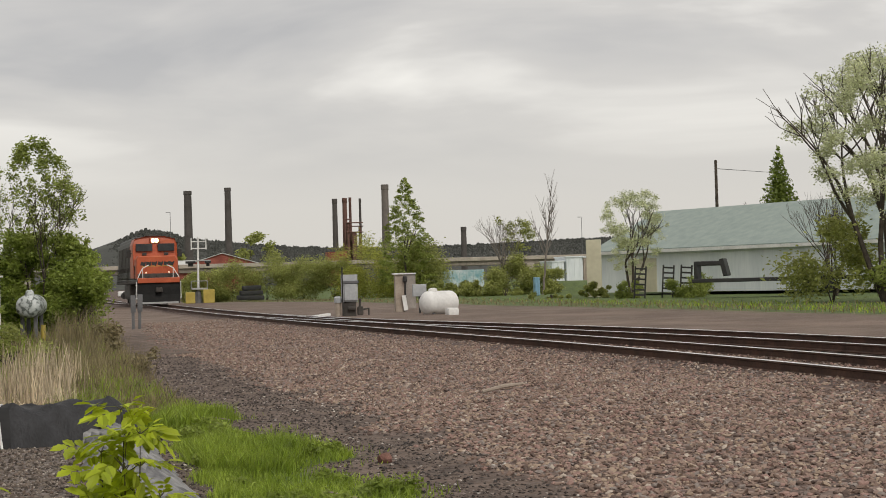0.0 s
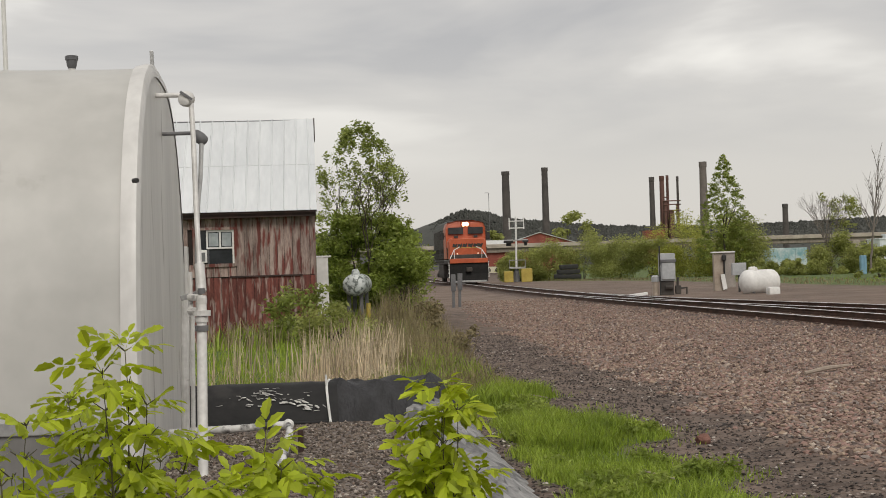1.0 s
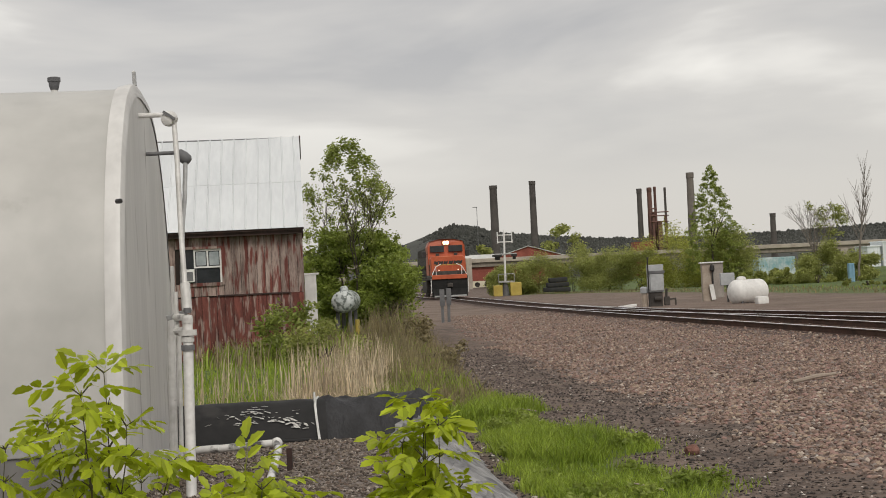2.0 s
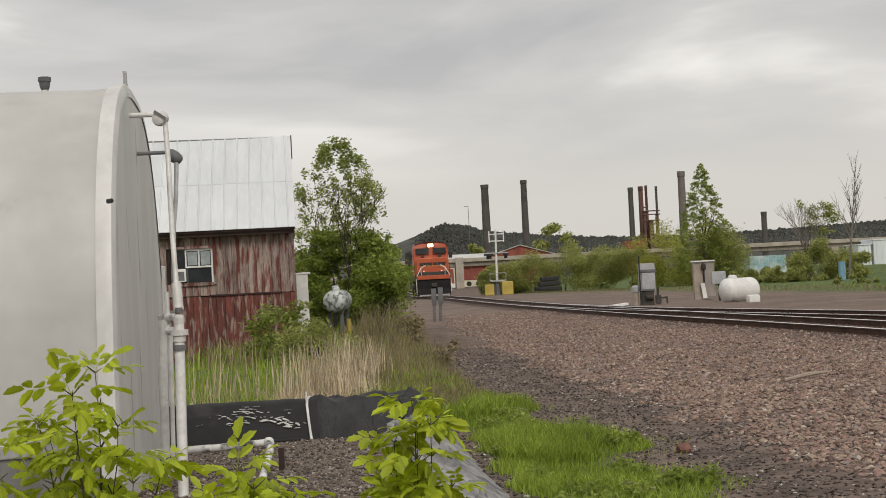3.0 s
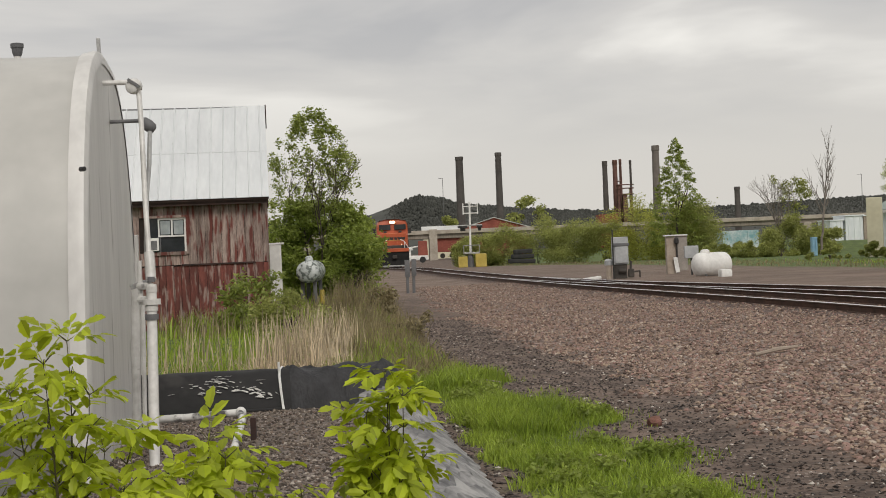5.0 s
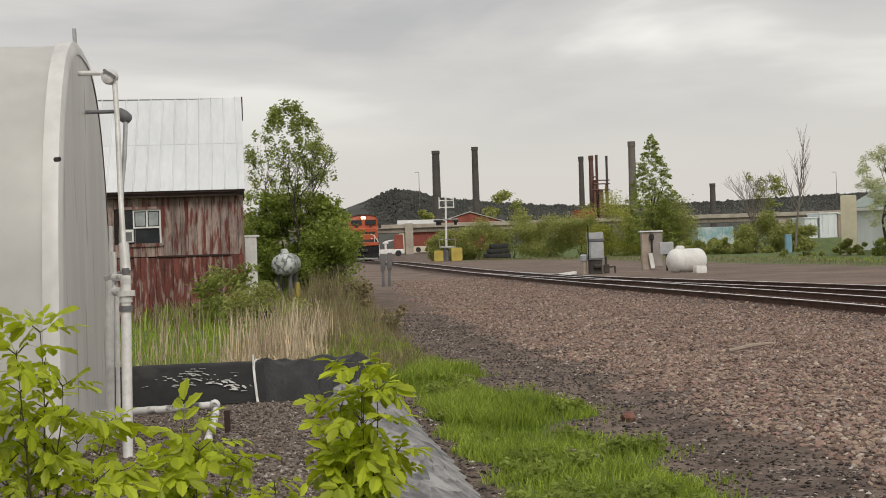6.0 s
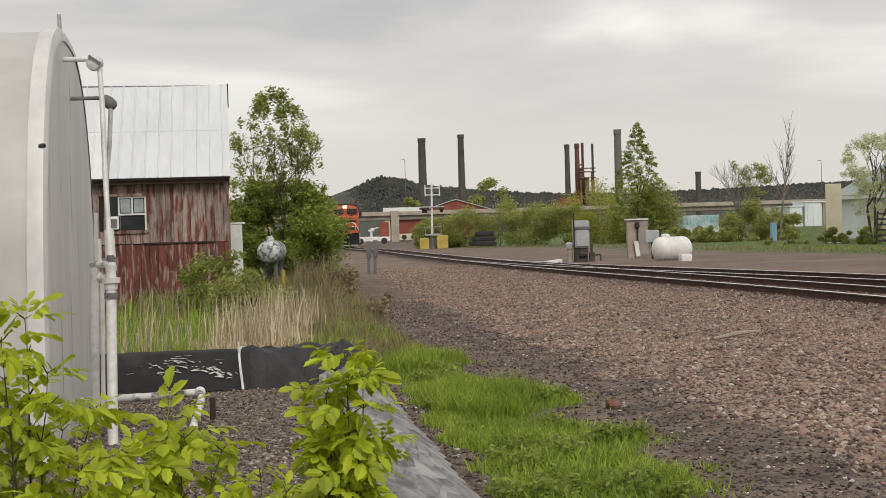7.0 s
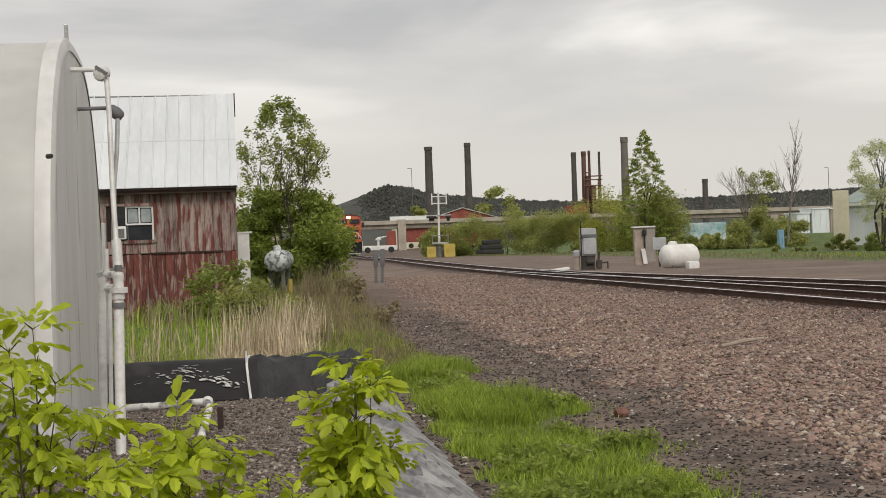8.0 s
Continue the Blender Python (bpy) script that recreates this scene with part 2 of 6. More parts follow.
M["hill_wood"] = material("far_wood", (0.048, 0.050, 0.044), (0.068, 0.070, 0.062), 0.05, 0.95, 0.0, vary=0.10)
M["green_roof"] = material("green_roof", (0.20, 0.255, 0.23), (0.27, 0.32, 0.29), 0.6, 0.5, 0.05, stretch=(3, 3, 0.3))
M["white_siding"] = material("white_siding", (0.62, 0.66, 0.68), (0.76, 0.79, 0.80), 0.5, 0.6, 0.05, stretch=(2, 2, 0.3))
M["cream"] = material("cream_siding", (0.50, 0.46, 0.34), (0.62, 0.58, 0.44), 0.5, 0.7, 0.05)
M["teal"] = material("teal_panel", (0.16, 0.33, 0.36), (0.55, 0.60, 0.60), 0.8, 0.6, 0.0)
M["blue"] = material("blue_plastic", (0.17, 0.32, 0.44), (0.26, 0.42, 0.53), 1.0, 0.5, 0.0)
M["brick_red"] = material("red_wall", (0.20, 0.05, 0.035), (0.30, 0.085, 0.06), 0.5, 0.8, 0.1)
M["flat_roof"] = material("pale_roof", (0.45, 0.45, 0.43), (0.60, 0.60, 0.58), 0.3, 0.7, 0.0)
M["tyre"] = material("rubber", (0.015, 0.015, 0.016), (0.035, 0.034, 0.033), 3.0, 0.8, 0.2)
M["driftwood"] = material("old_stick", (0.26, 0.21, 0.17), (0.40, 0.34, 0.28), 4.0, 0.9, 0.3)
M["lamp_on"] = glow("lamp_on", (1.0, 0.55, 0.22), 4.0)
M["ditch_on"] = glow("ditch_on", (1.0, 0.6, 0.3), 0.5)


# ---- mesh helpers ----
def put(bm, verts, faces):
    vs = [bm.verts.new(v) for v in verts]
    for f in faces:
        try:
            bm.faces.new([vs[i] for i in f])
        except ValueError:
            pass


CUBE_F = ((0, 1, 3, 2), (4, 6, 7, 5), (0, 4, 5, 1), (2, 3, 7, 6), (0, 2, 6, 4), (1, 5, 7, 3))


def box(bm, x0, x1, y0, y1, z0, z1, m=None, taper=0.0, bevel=0.0):
    """A block; taper pulls its top in, bevel chamfers all its edges."""
    vs = [Vector((x, y, z)) for x in (x0, x1) for y in (y0, y1) for z in (z0, z1)]
    cx, cy = (x0 + x1) / 2, (y0 + y1) / 2
    for v in vs:
        if v.z == z1 and taper:
            v.x, v.y = cx + (v.x - cx) * (1 - taper), cy + (v.y - cy) * (1 - taper)
        if m:
            v.xyz = m @ v
    made = [bm.verts.new(v) for v in vs]
    fs = [bm.faces.new([made[i] for i in f]) for f in CUBE_F]
    if bevel:
        es = list({e for f in fs for e in f.edges})
        bmesh.ops.bevel(bm, geom=es, offset=bevel, segments=2, affect="EDGES", profile=0.6)


def rod(bm, a, b, r0, r1=None, seg=8, caps=True):
    """A round bar from a to b, tapering from r0 to r1."""
    a, b = Vector(a), Vector(b)
    r1 = r0 if r1 is None else r1
    d = (b - a).normalized()
    u = d.orthogonal().normalized()
    w = d.cross(u)
    rings = []
    for p, r in ((a, r0), (b, r1)):
        rings.append([bm.verts.new(p + (u * math.cos(k * math.tau / seg) + w * math.sin(k * math.tau / seg)) * r) for k in range(seg)])
    for k in range(seg):
        bm.faces.new((rings[0][k], rings[0][(k + 1) % seg], rings[1][(k + 1) % seg], rings[1][k]))
    if caps:
        bm.faces.new(rings[0][::-1])
        bm.faces.new(rings[1])


def pipe(bm, pts, r, seg=10):
    for a, b in zip(pts, pts[1:]):
        rod(bm, a, b, r, r, seg)
    for p in pts[1:-1]:
        knob(bm, p, r * 1.04, seg)


def knob(bm, p, r, seg=10, flat=1.0):
    m = Matrix.Translation(p) @ Matrix.Diagonal((r, r, r * flat, 1))
    bmesh.ops.create_uvsphere(bm, u_segments=seg, v_segments=max(4, seg // 2), radius=1, matrix=m)


def lathe(bm, profile, a, d, seg=20):
    """Turns (along, radius) pairs about the line from a in direction d."""
    a, d = Vector(a), Vector(d).normalized()
    u = d.orthogonal().normalized()
    w = d.cross(u)
    rings = []
    for s, r in profile:
        rings.append([bm.verts.new(a + d * s + (u * math.cos(k * math.tau / seg) + w * math.sin(k * math.tau / seg)) * max(r, 1e-4)) for k in range(seg)])
    for p, q in zip(rings, rings[1:]):
        for k in range(seg):
            bm.faces.new((p[k], p[(k + 1) % seg], q[(k + 1) % seg], q[k]))
    bm.faces.new(rings[0][::-1])
    bm.faces.new(rings[-1])


def mesh_of(bm, name, mat, smooth=False):
    bmesh.ops.recalc_face_normals(bm, faces=bm.faces)
    me = bpy.data.meshes.new(name)
    bm.to_mesh(me)
    bm.free()
    me.materials.append(mat)
    if smooth:
        me.polygons.foreach_set("use_smooth", [True] * len(me.polygons))
        me.set_sharp_from_angle(angle=radians(40))
    return me


def part(name, bm, mat, parent=None, label="", smooth=False):
    ob = new(name, mesh_of(bm, name, mat, smooth))
    ob.parent = parent
    if label:
        ob["label"] = label
    return ob


def thing(name, label, category, m=None, group="", kind=""):
    ob = new(name)
    if m is not None:
        ob.matrix_world = m
    return tagged(ob, label, category, group, kind)


def raw(name, verts, faces, mat, parent=None):
    """A mesh from arrays, for what comes in thousands."""
    me = bpy.data.meshes.new(name)
    me.from_pydata(np.asarray(verts).tolist(), [], np.asarray(faces).tolist())
    me.materials.append(mat)
    ob = new(name, me)
    ob.parent = parent
    return ob


def smooth01(a, b, v):
    t = np.clip((np.asarray(v, float) - a) / (b - a), 0, 1)
    return t * t * (3 - 2 * t)


def wave(x, y, s, seed=0.0):
    """Cheap smooth 2-D noise in -1..1 for arrays."""
    x, y = np.asarray(x) / s + seed * 7.13, np.asarray(y) / s + seed * 3.71
    return (np.sin(x * 1.7 + 1.3 * np.sin(y * 1.1 + seed)) + np.sin(y * 2.1 + 1.7 * np.sin(x * 0.9 - seed)) + np.sin((x + y) * 1.3 + 2 * np.sin((x - y) * 0.7))) / 3


# ---- the lie of the land ----
A_Y = [-40, -10, 5, 15, 22, 27, 33, 39, 50, 66, 85, 105, 114, 140, 160, 175, 200, 260]
A_X = [11.0, 10.7, 10.35, 9.95, 9.55, 9.1, 8.35, 7.55, 6.35, 4.85, 3.5, 2.25, 1.65, -0.05, -1.2, -2.0, -3.2, -5.5]
B_Y = [-40, -10, 8, 20, 27, 31, 36, 42, 50, 60, 70]
B_X = [16.0, 15.2, 14.2, 13.1, 12.3, 11.55, 10.5, 8.95, 7.05, 5.55, 4.55]


def curve_of(ys, xs):
    fine = np.arange(ys[0], ys[-1], 0.5)
    v = np.interp(fine, ys, xs)
    for _ in range(3):
        k = np.ones(13) / 13
        v = np.convolve(np.pad(v, 6, mode="reflect", reflect_type="odd"), k, "valid")
    return lambda y: np.interp(y, fine, v)


track_a, track_b = curve_of(A_Y, A_X), curve_of(B_Y, B_X)


def rail_drop(y):
    """The line falls gently beyond the yard."""
    return 0.2 * smooth01(105, 150, y)


def land(x, y):
    """Height of the ground: the yard lies a little lower than the railway."""
    x, y = np.asarray(x, float), np.asarray(y, float)
    rise = 0.10 * smooth01(1.0, 6.0, x) + 0.10 * smooth01(30, 60, y) * smooth01(8, -2, x)
    d = np.abs(x - track_a(np.clip(y, -40, 259)))
    bed = 0.05 * smooth01(2.6, 1.4, d)
    lumps = 0.02 * wave(x, y, 0.9) + 0.012 * wave(x, y, 0.35, 2.0)
    lumps = lumps * smooth01(120, 60, np.hypot(x, y))
    rise_far = 1.05 * smooth01(33, 39, x) * smooth01(100, 132, y) * smooth01(400, 250, y)
    return np.minimum(rise + bed, 0.15) + rise_far - rail_drop(y) + lumps * smooth01(1.2, 2.6, d)


BALLAST_Y, BALLAST_X = [0, 10, 13.7, 20, 30, 40, 50, 75, 110], [3.5, 3.1, 2.85, 2.5, 1.75, 1.0, 0.5, 0.1, -0.6]
GRASS_Y, GRASS_X = [0, 9, 10.6, 11.8, 13.3, 14.6, 17, 20, 25, 32], [1.7, 1.76, 1.9, 1.6, 1.68, 1.25, 1.15, 0.6, 0.1, -0.4]
CLOTH_Y, CLOTH_X = [4, 8.8, 12, 16], [0.85, 0.46, 0.2, -0.1]
VERGE_Y, VERGE_X = [-40, 10, 30, 43, 54, 70, 100, 140, 160], [26, 24, 23, 22.2, 21.3, 19.5, 16, 8.5, 12.0]


def zones(x, y):
    jag = 0.28 * wave(x, y, 0.7, 1.0) + 0.12 * wave(x, y, 0.22, 4.0)
    far = np.clip(y / 14, 0.7, 4)
    left = np.interp(y, BALLAST_Y, BALLAST_X) + jag * far
    right = np.where(y < 58, track_b(np.clip(y, -40, 69)), track_a(np.clip(y, -40, 259))) + 1.9
    ballast = smooth01(-0.25, 0.25, x - left) * smooth01(0.3, -0.3, x - right) * smooth01(125, 105, y)
    grass = smooth01(0.12, -0.12, x - np.interp(y, GRASS_Y, GRASS_X) + jag * 1.2) * smooth01(-0.1, 0.1, x - np.interp(y, CLOTH_Y, CLOTH_X) - 0.40 + 0.15 * wave(x, y, 0.4, 8.0)) * (y < 22)
    yard = (x < np.interp(y, CLOTH_Y, CLOTH_X)) & (y < 15.4) & (x > -12)
    field = smooth01(-0.4, 0.4, x - np.interp(y, VERGE_Y, VERGE_X) + jag * 2)
    rough = ((y > 16) & (x < np.interp(y, [16, 24, 36, 50, 90], [0.2, 0.0, -0.7, -1.2, -6]) + jag * 1.5)).astype(float)
    grass = np.clip(np.maximum(np.maximum(grass, field), rough) + 0.0, 0, 1)
    return ballast, grass * (1 - yard), yard.astype(float)


def track_bed(x, y):
    d = np.minimum(np.abs(x - track_a(np.clip(y, -40, 259))), np.where(y < 62, np.abs(x - track_b(np.clip(y, -40, 69))), 99))
    return 0.85 * smooth01(2.1, 1.3, d + 0.25 * wave(x, y, 0.8, 7.0)) * smooth01(200, 120, y)


def sandy_lot(x, y):
    """Packed sandy dirt of the lot beyond the tracks."""
    edge = np.where(y < 58, track_b(np.clip(y, -40, 69)), track_a(np.clip(y, -40, 259))) + 2.6 + 0.5 * wave(x, y, 2.0, 3.0)
    lot = smooth01(-0.5, 0.7, x - edge) * smooth01(170, 140, y) * (0.75 + 0.25 * wave(x, y, 3.0, 2.0))
    # pale gravel of the crossing road on the near side
    near = smooth01(-0.9, -0.2, x - np.interp(y, [45, 60, 110], [0.3, -0.4, -2.2])) * smooth01(-1.4, -2.0, x - track_a(np.clip(y, -40, 259))) * smooth01(46, 58, y) * smooth01(130, 110, y)
    return np.maximum(lot, near)


def ground_material():
    m = bpy.data.materials.new("ground")
    m.use_nodes = True
    nt = m.node_tree
    li = nt.links.new
    b = nt.nodes["Principled BSDF"]
    b.inputs["Roughness"].default_value = 0.95
    geo = nt.nodes.new("ShaderNodeTexCoord")
    zone = nt.nodes.new("ShaderNodeVertexColor")
    zone.layer_name = "zone"
    sep = nt.nodes.new("ShaderNodeSeparateColor")
    li(zone.outputs[0], sep.inputs[0])

    def ramp(scale, low, high, detail=5.0, pos=(0.38, 0.64)):
        n = nt.nodes.new("ShaderNodeTexNoise")
        n.inputs["Scale"].default_value, n.inputs["Detail"].default_value, n.inputs["Roughness"].default_value = scale, detail, 0.65
        li(geo.outputs["Object"], n.inputs["Vector"])
        r = nt.nodes.new("ShaderNodeValToRGB")
        e = r.color_ramp.elements
        e[0].position, e[0].color, e[1].position, e[1].color = pos[0], (*low, 1), pos[1], (*high, 1)
        li(n.outputs[0], r.inputs[0])
        return r.outputs[0]

    def stones(scale, low, high):
        v = nt.nodes.new("ShaderNodeTexVoronoi")
        v.inputs["Scale"].default_value = scale
        li(geo.outputs["Object"], v.inputs["Vector"])
        s = nt.nodes.new("ShaderNodeSeparateColor")
        li(v.outputs["Color"], s.inputs[0])
        r = nt.nodes.new("ShaderNodeValToRGB")
        e = r.color_ramp.elements
        e[0].position, e[0].color, e[1].position, e[1].color = 0.1, (*low, 1), 0.95, (*high, 1)
        li(s.outputs[0], r.inputs[0])
        return r.outputs[0], v.outputs["Distance"]

    def blend(f, a, c):
        x = nt.nodes.new("ShaderNodeMixRGB")
        li(f, x.inputs[0])
        li(a, x.inputs[1])
        li(c, x.inputs[2])
        return x.outputs[0]

    dirt = ramp(2.2, (0.070, 0.049, 0.039), (0.178, 0.130, 0.104), 14.0)
    bal, dist = stones(15.0, (0.065, 0.043, 0.035), (0.29, 0.205, 0.172))
    gra, d2 = stones(26.0, (0.07, 0.055, 0.047), (0.25, 0.21, 0.185))
    green = ramp(1.6, (0.05, 0.075, 0.016), (0.12, 0.17, 0.04), 7.0)
    c = blend(sep.outputs[0], dirt, bal)
    rust = ramp(3.0, (0.040, 0.026, 0.022), (0.105, 0.068, 0.056), 8.0)
    c = blend(zone.outputs[1], c, rust)
    c = blend(sep.outputs[2], c, gra)
    c = blend(sep.outputs[1], c, green)
    lot = nt.nodes.new("ShaderNodeVertexColor")
    lot.layer_name = "lot"
    sandy = ramp(0.35, (0.125, 0.088, 0.068), (0.215, 0.160, 0.126), 12.0)
    c = blend(lot.outputs[0], c, sandy)
    li(c, b.inputs["Base Color"])
    bp = nt.nodes.new("ShaderNodeBump")
    bp.inputs["Strength"].default_value, bp.inputs["Distance"].default_value = 0.7, 0.03
    li(dist, bp.inputs["Height"])
    bp.invert = True
    li(bp.outputs[0], b.inputs["Normal"])
    return m


def ground():
    xs = np.concatenate([[-4500, -1500, -500, -200, -100, -60, -40, -28, -20, -15, -11, -8], np.arange(-6, 15, 0.16), np.arange(15, 40, 0.8), [45, 60, 90, 150, 250, 500, 1500, 4500]])
    ys = np.concatenate([[-4500, -1500, -400, -100, -40, -20, -10, -3, 1, 4], np.arange(6, 24, 0.16), np.arange(24, 60, 0.4), np.arange(60, 130, 1.5), [140, 160, 200, 260, 400, 700, 1500, 4500]])
    X, Y = np.meshgrid(xs, ys)
    Zg = land(X, Y)
    v = np.stack([X, Y, Zg], -1).reshape(-1, 3)
    nx, ny = len(xs), len(ys)
    i = (np.arange(ny - 1)[:, None] * nx + np.arange(nx - 1)[None]).ravel()
    ob = raw("ground", v, np.stack([i, i + 1, i + nx + 1, i + nx], -1), ground_material())
    r, g, bl = zones(X.ravel(), Y.ravel())
    at = ob.data.color_attributes.new("zone", "FLOAT_COLOR", "POINT")
    at.data.foreach_set("color", np.stack([r, g, bl, track_bed(X.ravel(), Y.ravel())], -1).astype(np.float32).ravel())
    at = ob.data.color_attributes.new("lot", "FLOAT_COLOR", "POINT")
    lot = sandy_lot(X.ravel(), Y.ravel()) * (1 - g)
    at.data.foreach_set("color", np.stack([lot, lot, lot, np.ones_like(lot)], -1).astype(np.float32).ravel())
    ob.data.polygons.foreach_set("use_smooth", [True] * len(ob.data.polygons))
    tagged(ob, "dark cinder ground with ballast, gravel and grass verges", "ground", kind="structure")


ground()


# ---- railway ----
RAIL_TOP = 0.30


def sweep_rail(bm, line, off, y0, y1, prof, step=1.0):
    ys = np.arange(y0, y1 + step, step)
    xs = line(ys)
    rings = []
    for k, (x, y) in enumerate(zip(xs, ys)):
        dx = (line(y + 0.5) - line(y - 0.5))
        n = Vector((1, -dx, 0)).normalized()
        rings.append([bm.verts.new(Vector((x, y, 0)) + n * (off + u) + Vector((0, 0, z - float(rail_drop(y))))) for u, z in prof])
    m = len(prof)
    for p, q in zip(rings, rings[1:]):
        for k in range(m):
            bm.faces.new((p[k], p[(k + 1) % m], q[(k + 1) % m], q[k]))
    bm.faces.new(rings[0])
    bm.faces.new(rings[-1][::-1])


def track(name, line, y0, y1, label):
    t = thing(name, label, "railway track", kind="structure")
    z = RAIL_TOP
    side = [(-0.07, z - 0.16), (0.07, z - 0.16), (0.07, z - 0.14), (0.012, z - 0.125), (0.012, z - 0.045), (0.036, z - 0.03), (0.036, z - 0.006), (-0.036, z - 0.006), (-0.036, z - 0.03), (-0.012, z - 0.045), (-0.012, z - 0.125), (-0.07, z - 0.14)]
    head = [(-0.035, z - 0.0055), (0.035, z - 0.0055), (0.031, z), (-0.031, z)]
    for off in (-0.75, 0.75):
        bm = bmesh.new()
        sweep_rail(bm, line, off, y0, y1, side)
        rail = part("rail", bm, M["rail_side"], t, "rusty steel rail")
        bm = bmesh.new()
        sweep_rail(bm, line, off, y0, y1, head)
        part("rail_head", bm, M["rail_top"], rail, "polished running surface")
    bm = bmesh.new()
    box(bm, -1.3, 1.3, -0.115, 0.115, z - 0.33, z - 0.16, bevel=0.012)
    me = mesh_of(bm, "tie", M["tie"])
    n = 0
    y = max(y0, 8.0)
    while y < y1 and n < 150:
        tie = new("tie", me)
        tie.parent = t
        a = math.atan2(float(line(y + 0.5) - line(y - 0.5)), 1.0)
        tie.matrix_local = pose(float(line(y)), y, random.uniform(-0.01, 0.005) - float(rail_drop(y)), 0, 0, -math.degrees(a) + random.uniform(-1, 1))
        y += 0.53
        n += 1
    return t


track("main_track", track_a, -38, 250, "main railway track with shiny worn rail heads on dark wooden ties")
track("siding_track", track_b, -38, 62, "siding track converging with the main line at a turnout")

ICO = None


def stones_of(name, label, pts, smin, smax, mat, flat=0.7, sink=0.25, coarse=False):
    """Broken stones scattered over the ground, joined, since nobody could count them."""
    global ICO
    if ICO is None:
        bm = bmesh.new()
        bmesh.ops.create_icosphere(bm, subdivisions=1, radius=1)
        ICO = (np.array([v.co[:] for v in bm.verts]), np.array([[v.index for v in f.verts] for f in bm.faces]))
        bm.free()
    rng = np.random.default_rng(11)
    bv, bf = ICO
    if coarse:
        bv = np.array([(1, 0, 0), (-1, 0, 0), (0, 1, 0), (0, -1, 0), (0, 0, 1), (0, 0, -1)], float)
        bf = np.array([(0, 2, 4), (2, 1, 4), (1, 3, 4), (3, 0, 4), (2, 0, 5), (1, 2, 5), (3, 1, 5), (0, 3, 5)])
    n = len(pts)
    jit = rng.uniform(0.5, 1.3, (n, len(bv), 1))
    sc = rng.uniform(smin, smax, (n, 1, 1)) * rng.uniform(0.7, 1.3, (n, 1, 3)) * np.array([1, 1, flat])
    v = bv[None] * jit * sc
    a, b = rng.uniform(0, math.tau, (2, n))
    ca, sa, cb, sb = np.cos(a), np.sin(a), np.cos(b * 0.1), np.sin(b * 0.1)
    x, y, z = v[..., 0], v[..., 1], v[..., 2]
    y, z = y * cb[:, None] - z * sb[:, None], y * sb[:, None] + z * cb[:, None]
    x, y = x * ca[:, None] - y * sa[:, None], x * sa[:, None] + y * ca[:, None]
    v = np.stack([x, y, z], -1)
    base = np.array(pts)
    v[..., 0] += base[:, None, 0]
    v[..., 1] += base[:, None, 1]
    v[..., 2] += base[:, None, 2] + (sc[:, :, 2] * (0.6 - sink))
    f = bf[None] + (np.arange(n) * len(bv))[:, None, None]
    ob = raw(name, v.reshape(-1, 3), f.reshape(-1, 3), mat)
    return tagged(ob, label, "stones", kind="stuff")


def scatter(n, x0, x1, y0, y1, keep, seed, near=1.5):
    """Points on the ground, thinning out with distance."""
    rng = np.random.default_rng(seed)
    x = rng.uniform(x0, x1, n)
    y = y0 + (y1 - y0) * rng.uniform(0, 1, n) ** near
    k = rng.uniform(0, 1, n) < keep(x, y)
    x, y = x[k], y[k]
    return np.stack([x, y, land(x, y)], -1)


def on_ballast(x, y):
    return zones(x, y)[0] * (1 - 0.8 * track_bed(x, y)) * (0.5 + 0.5 * smooth01(-0.3, 0.4, wave(x, y, 1.1, 6.0) + 0.2))


stones_of("ballast_stones", "pinkish brown broken ballast stones beside the track", scatter(52000, 1.2, 9.5, 7.2, 18, on_ballast, 1, 1.2), 0.010, 0.036, M["ballast"], flat=0.6)
stones_of("far_ballast", "pinkish brown ballast running along the track", scatter(130000, 0.6, 13, 17.5, 62, on_ballast, 4, 1.5), 0.014, 0.038, M["ballast"], coarse=True)
stones_of("gravel_stones", "grey gravel covering the yard floor", scatter(26000, -3.2, 0.6, 8.0, 15.4, lambda x, y: zones(x, y)[2], 2), 0.008, 0.023, M["gravel"], coarse=True)
stones_of("loose_stones", "loose stones strewn over dark cinder soil", scatter(60000, 0.0, 5.0, 7.0, 34, lambda x, y: (1 - zones(x, y)[0]) * (1 - zones(x, y)[1]) * 0.75, 3), 0.005, 0.024, M["cinder"], flat=0.5, coarse=True)


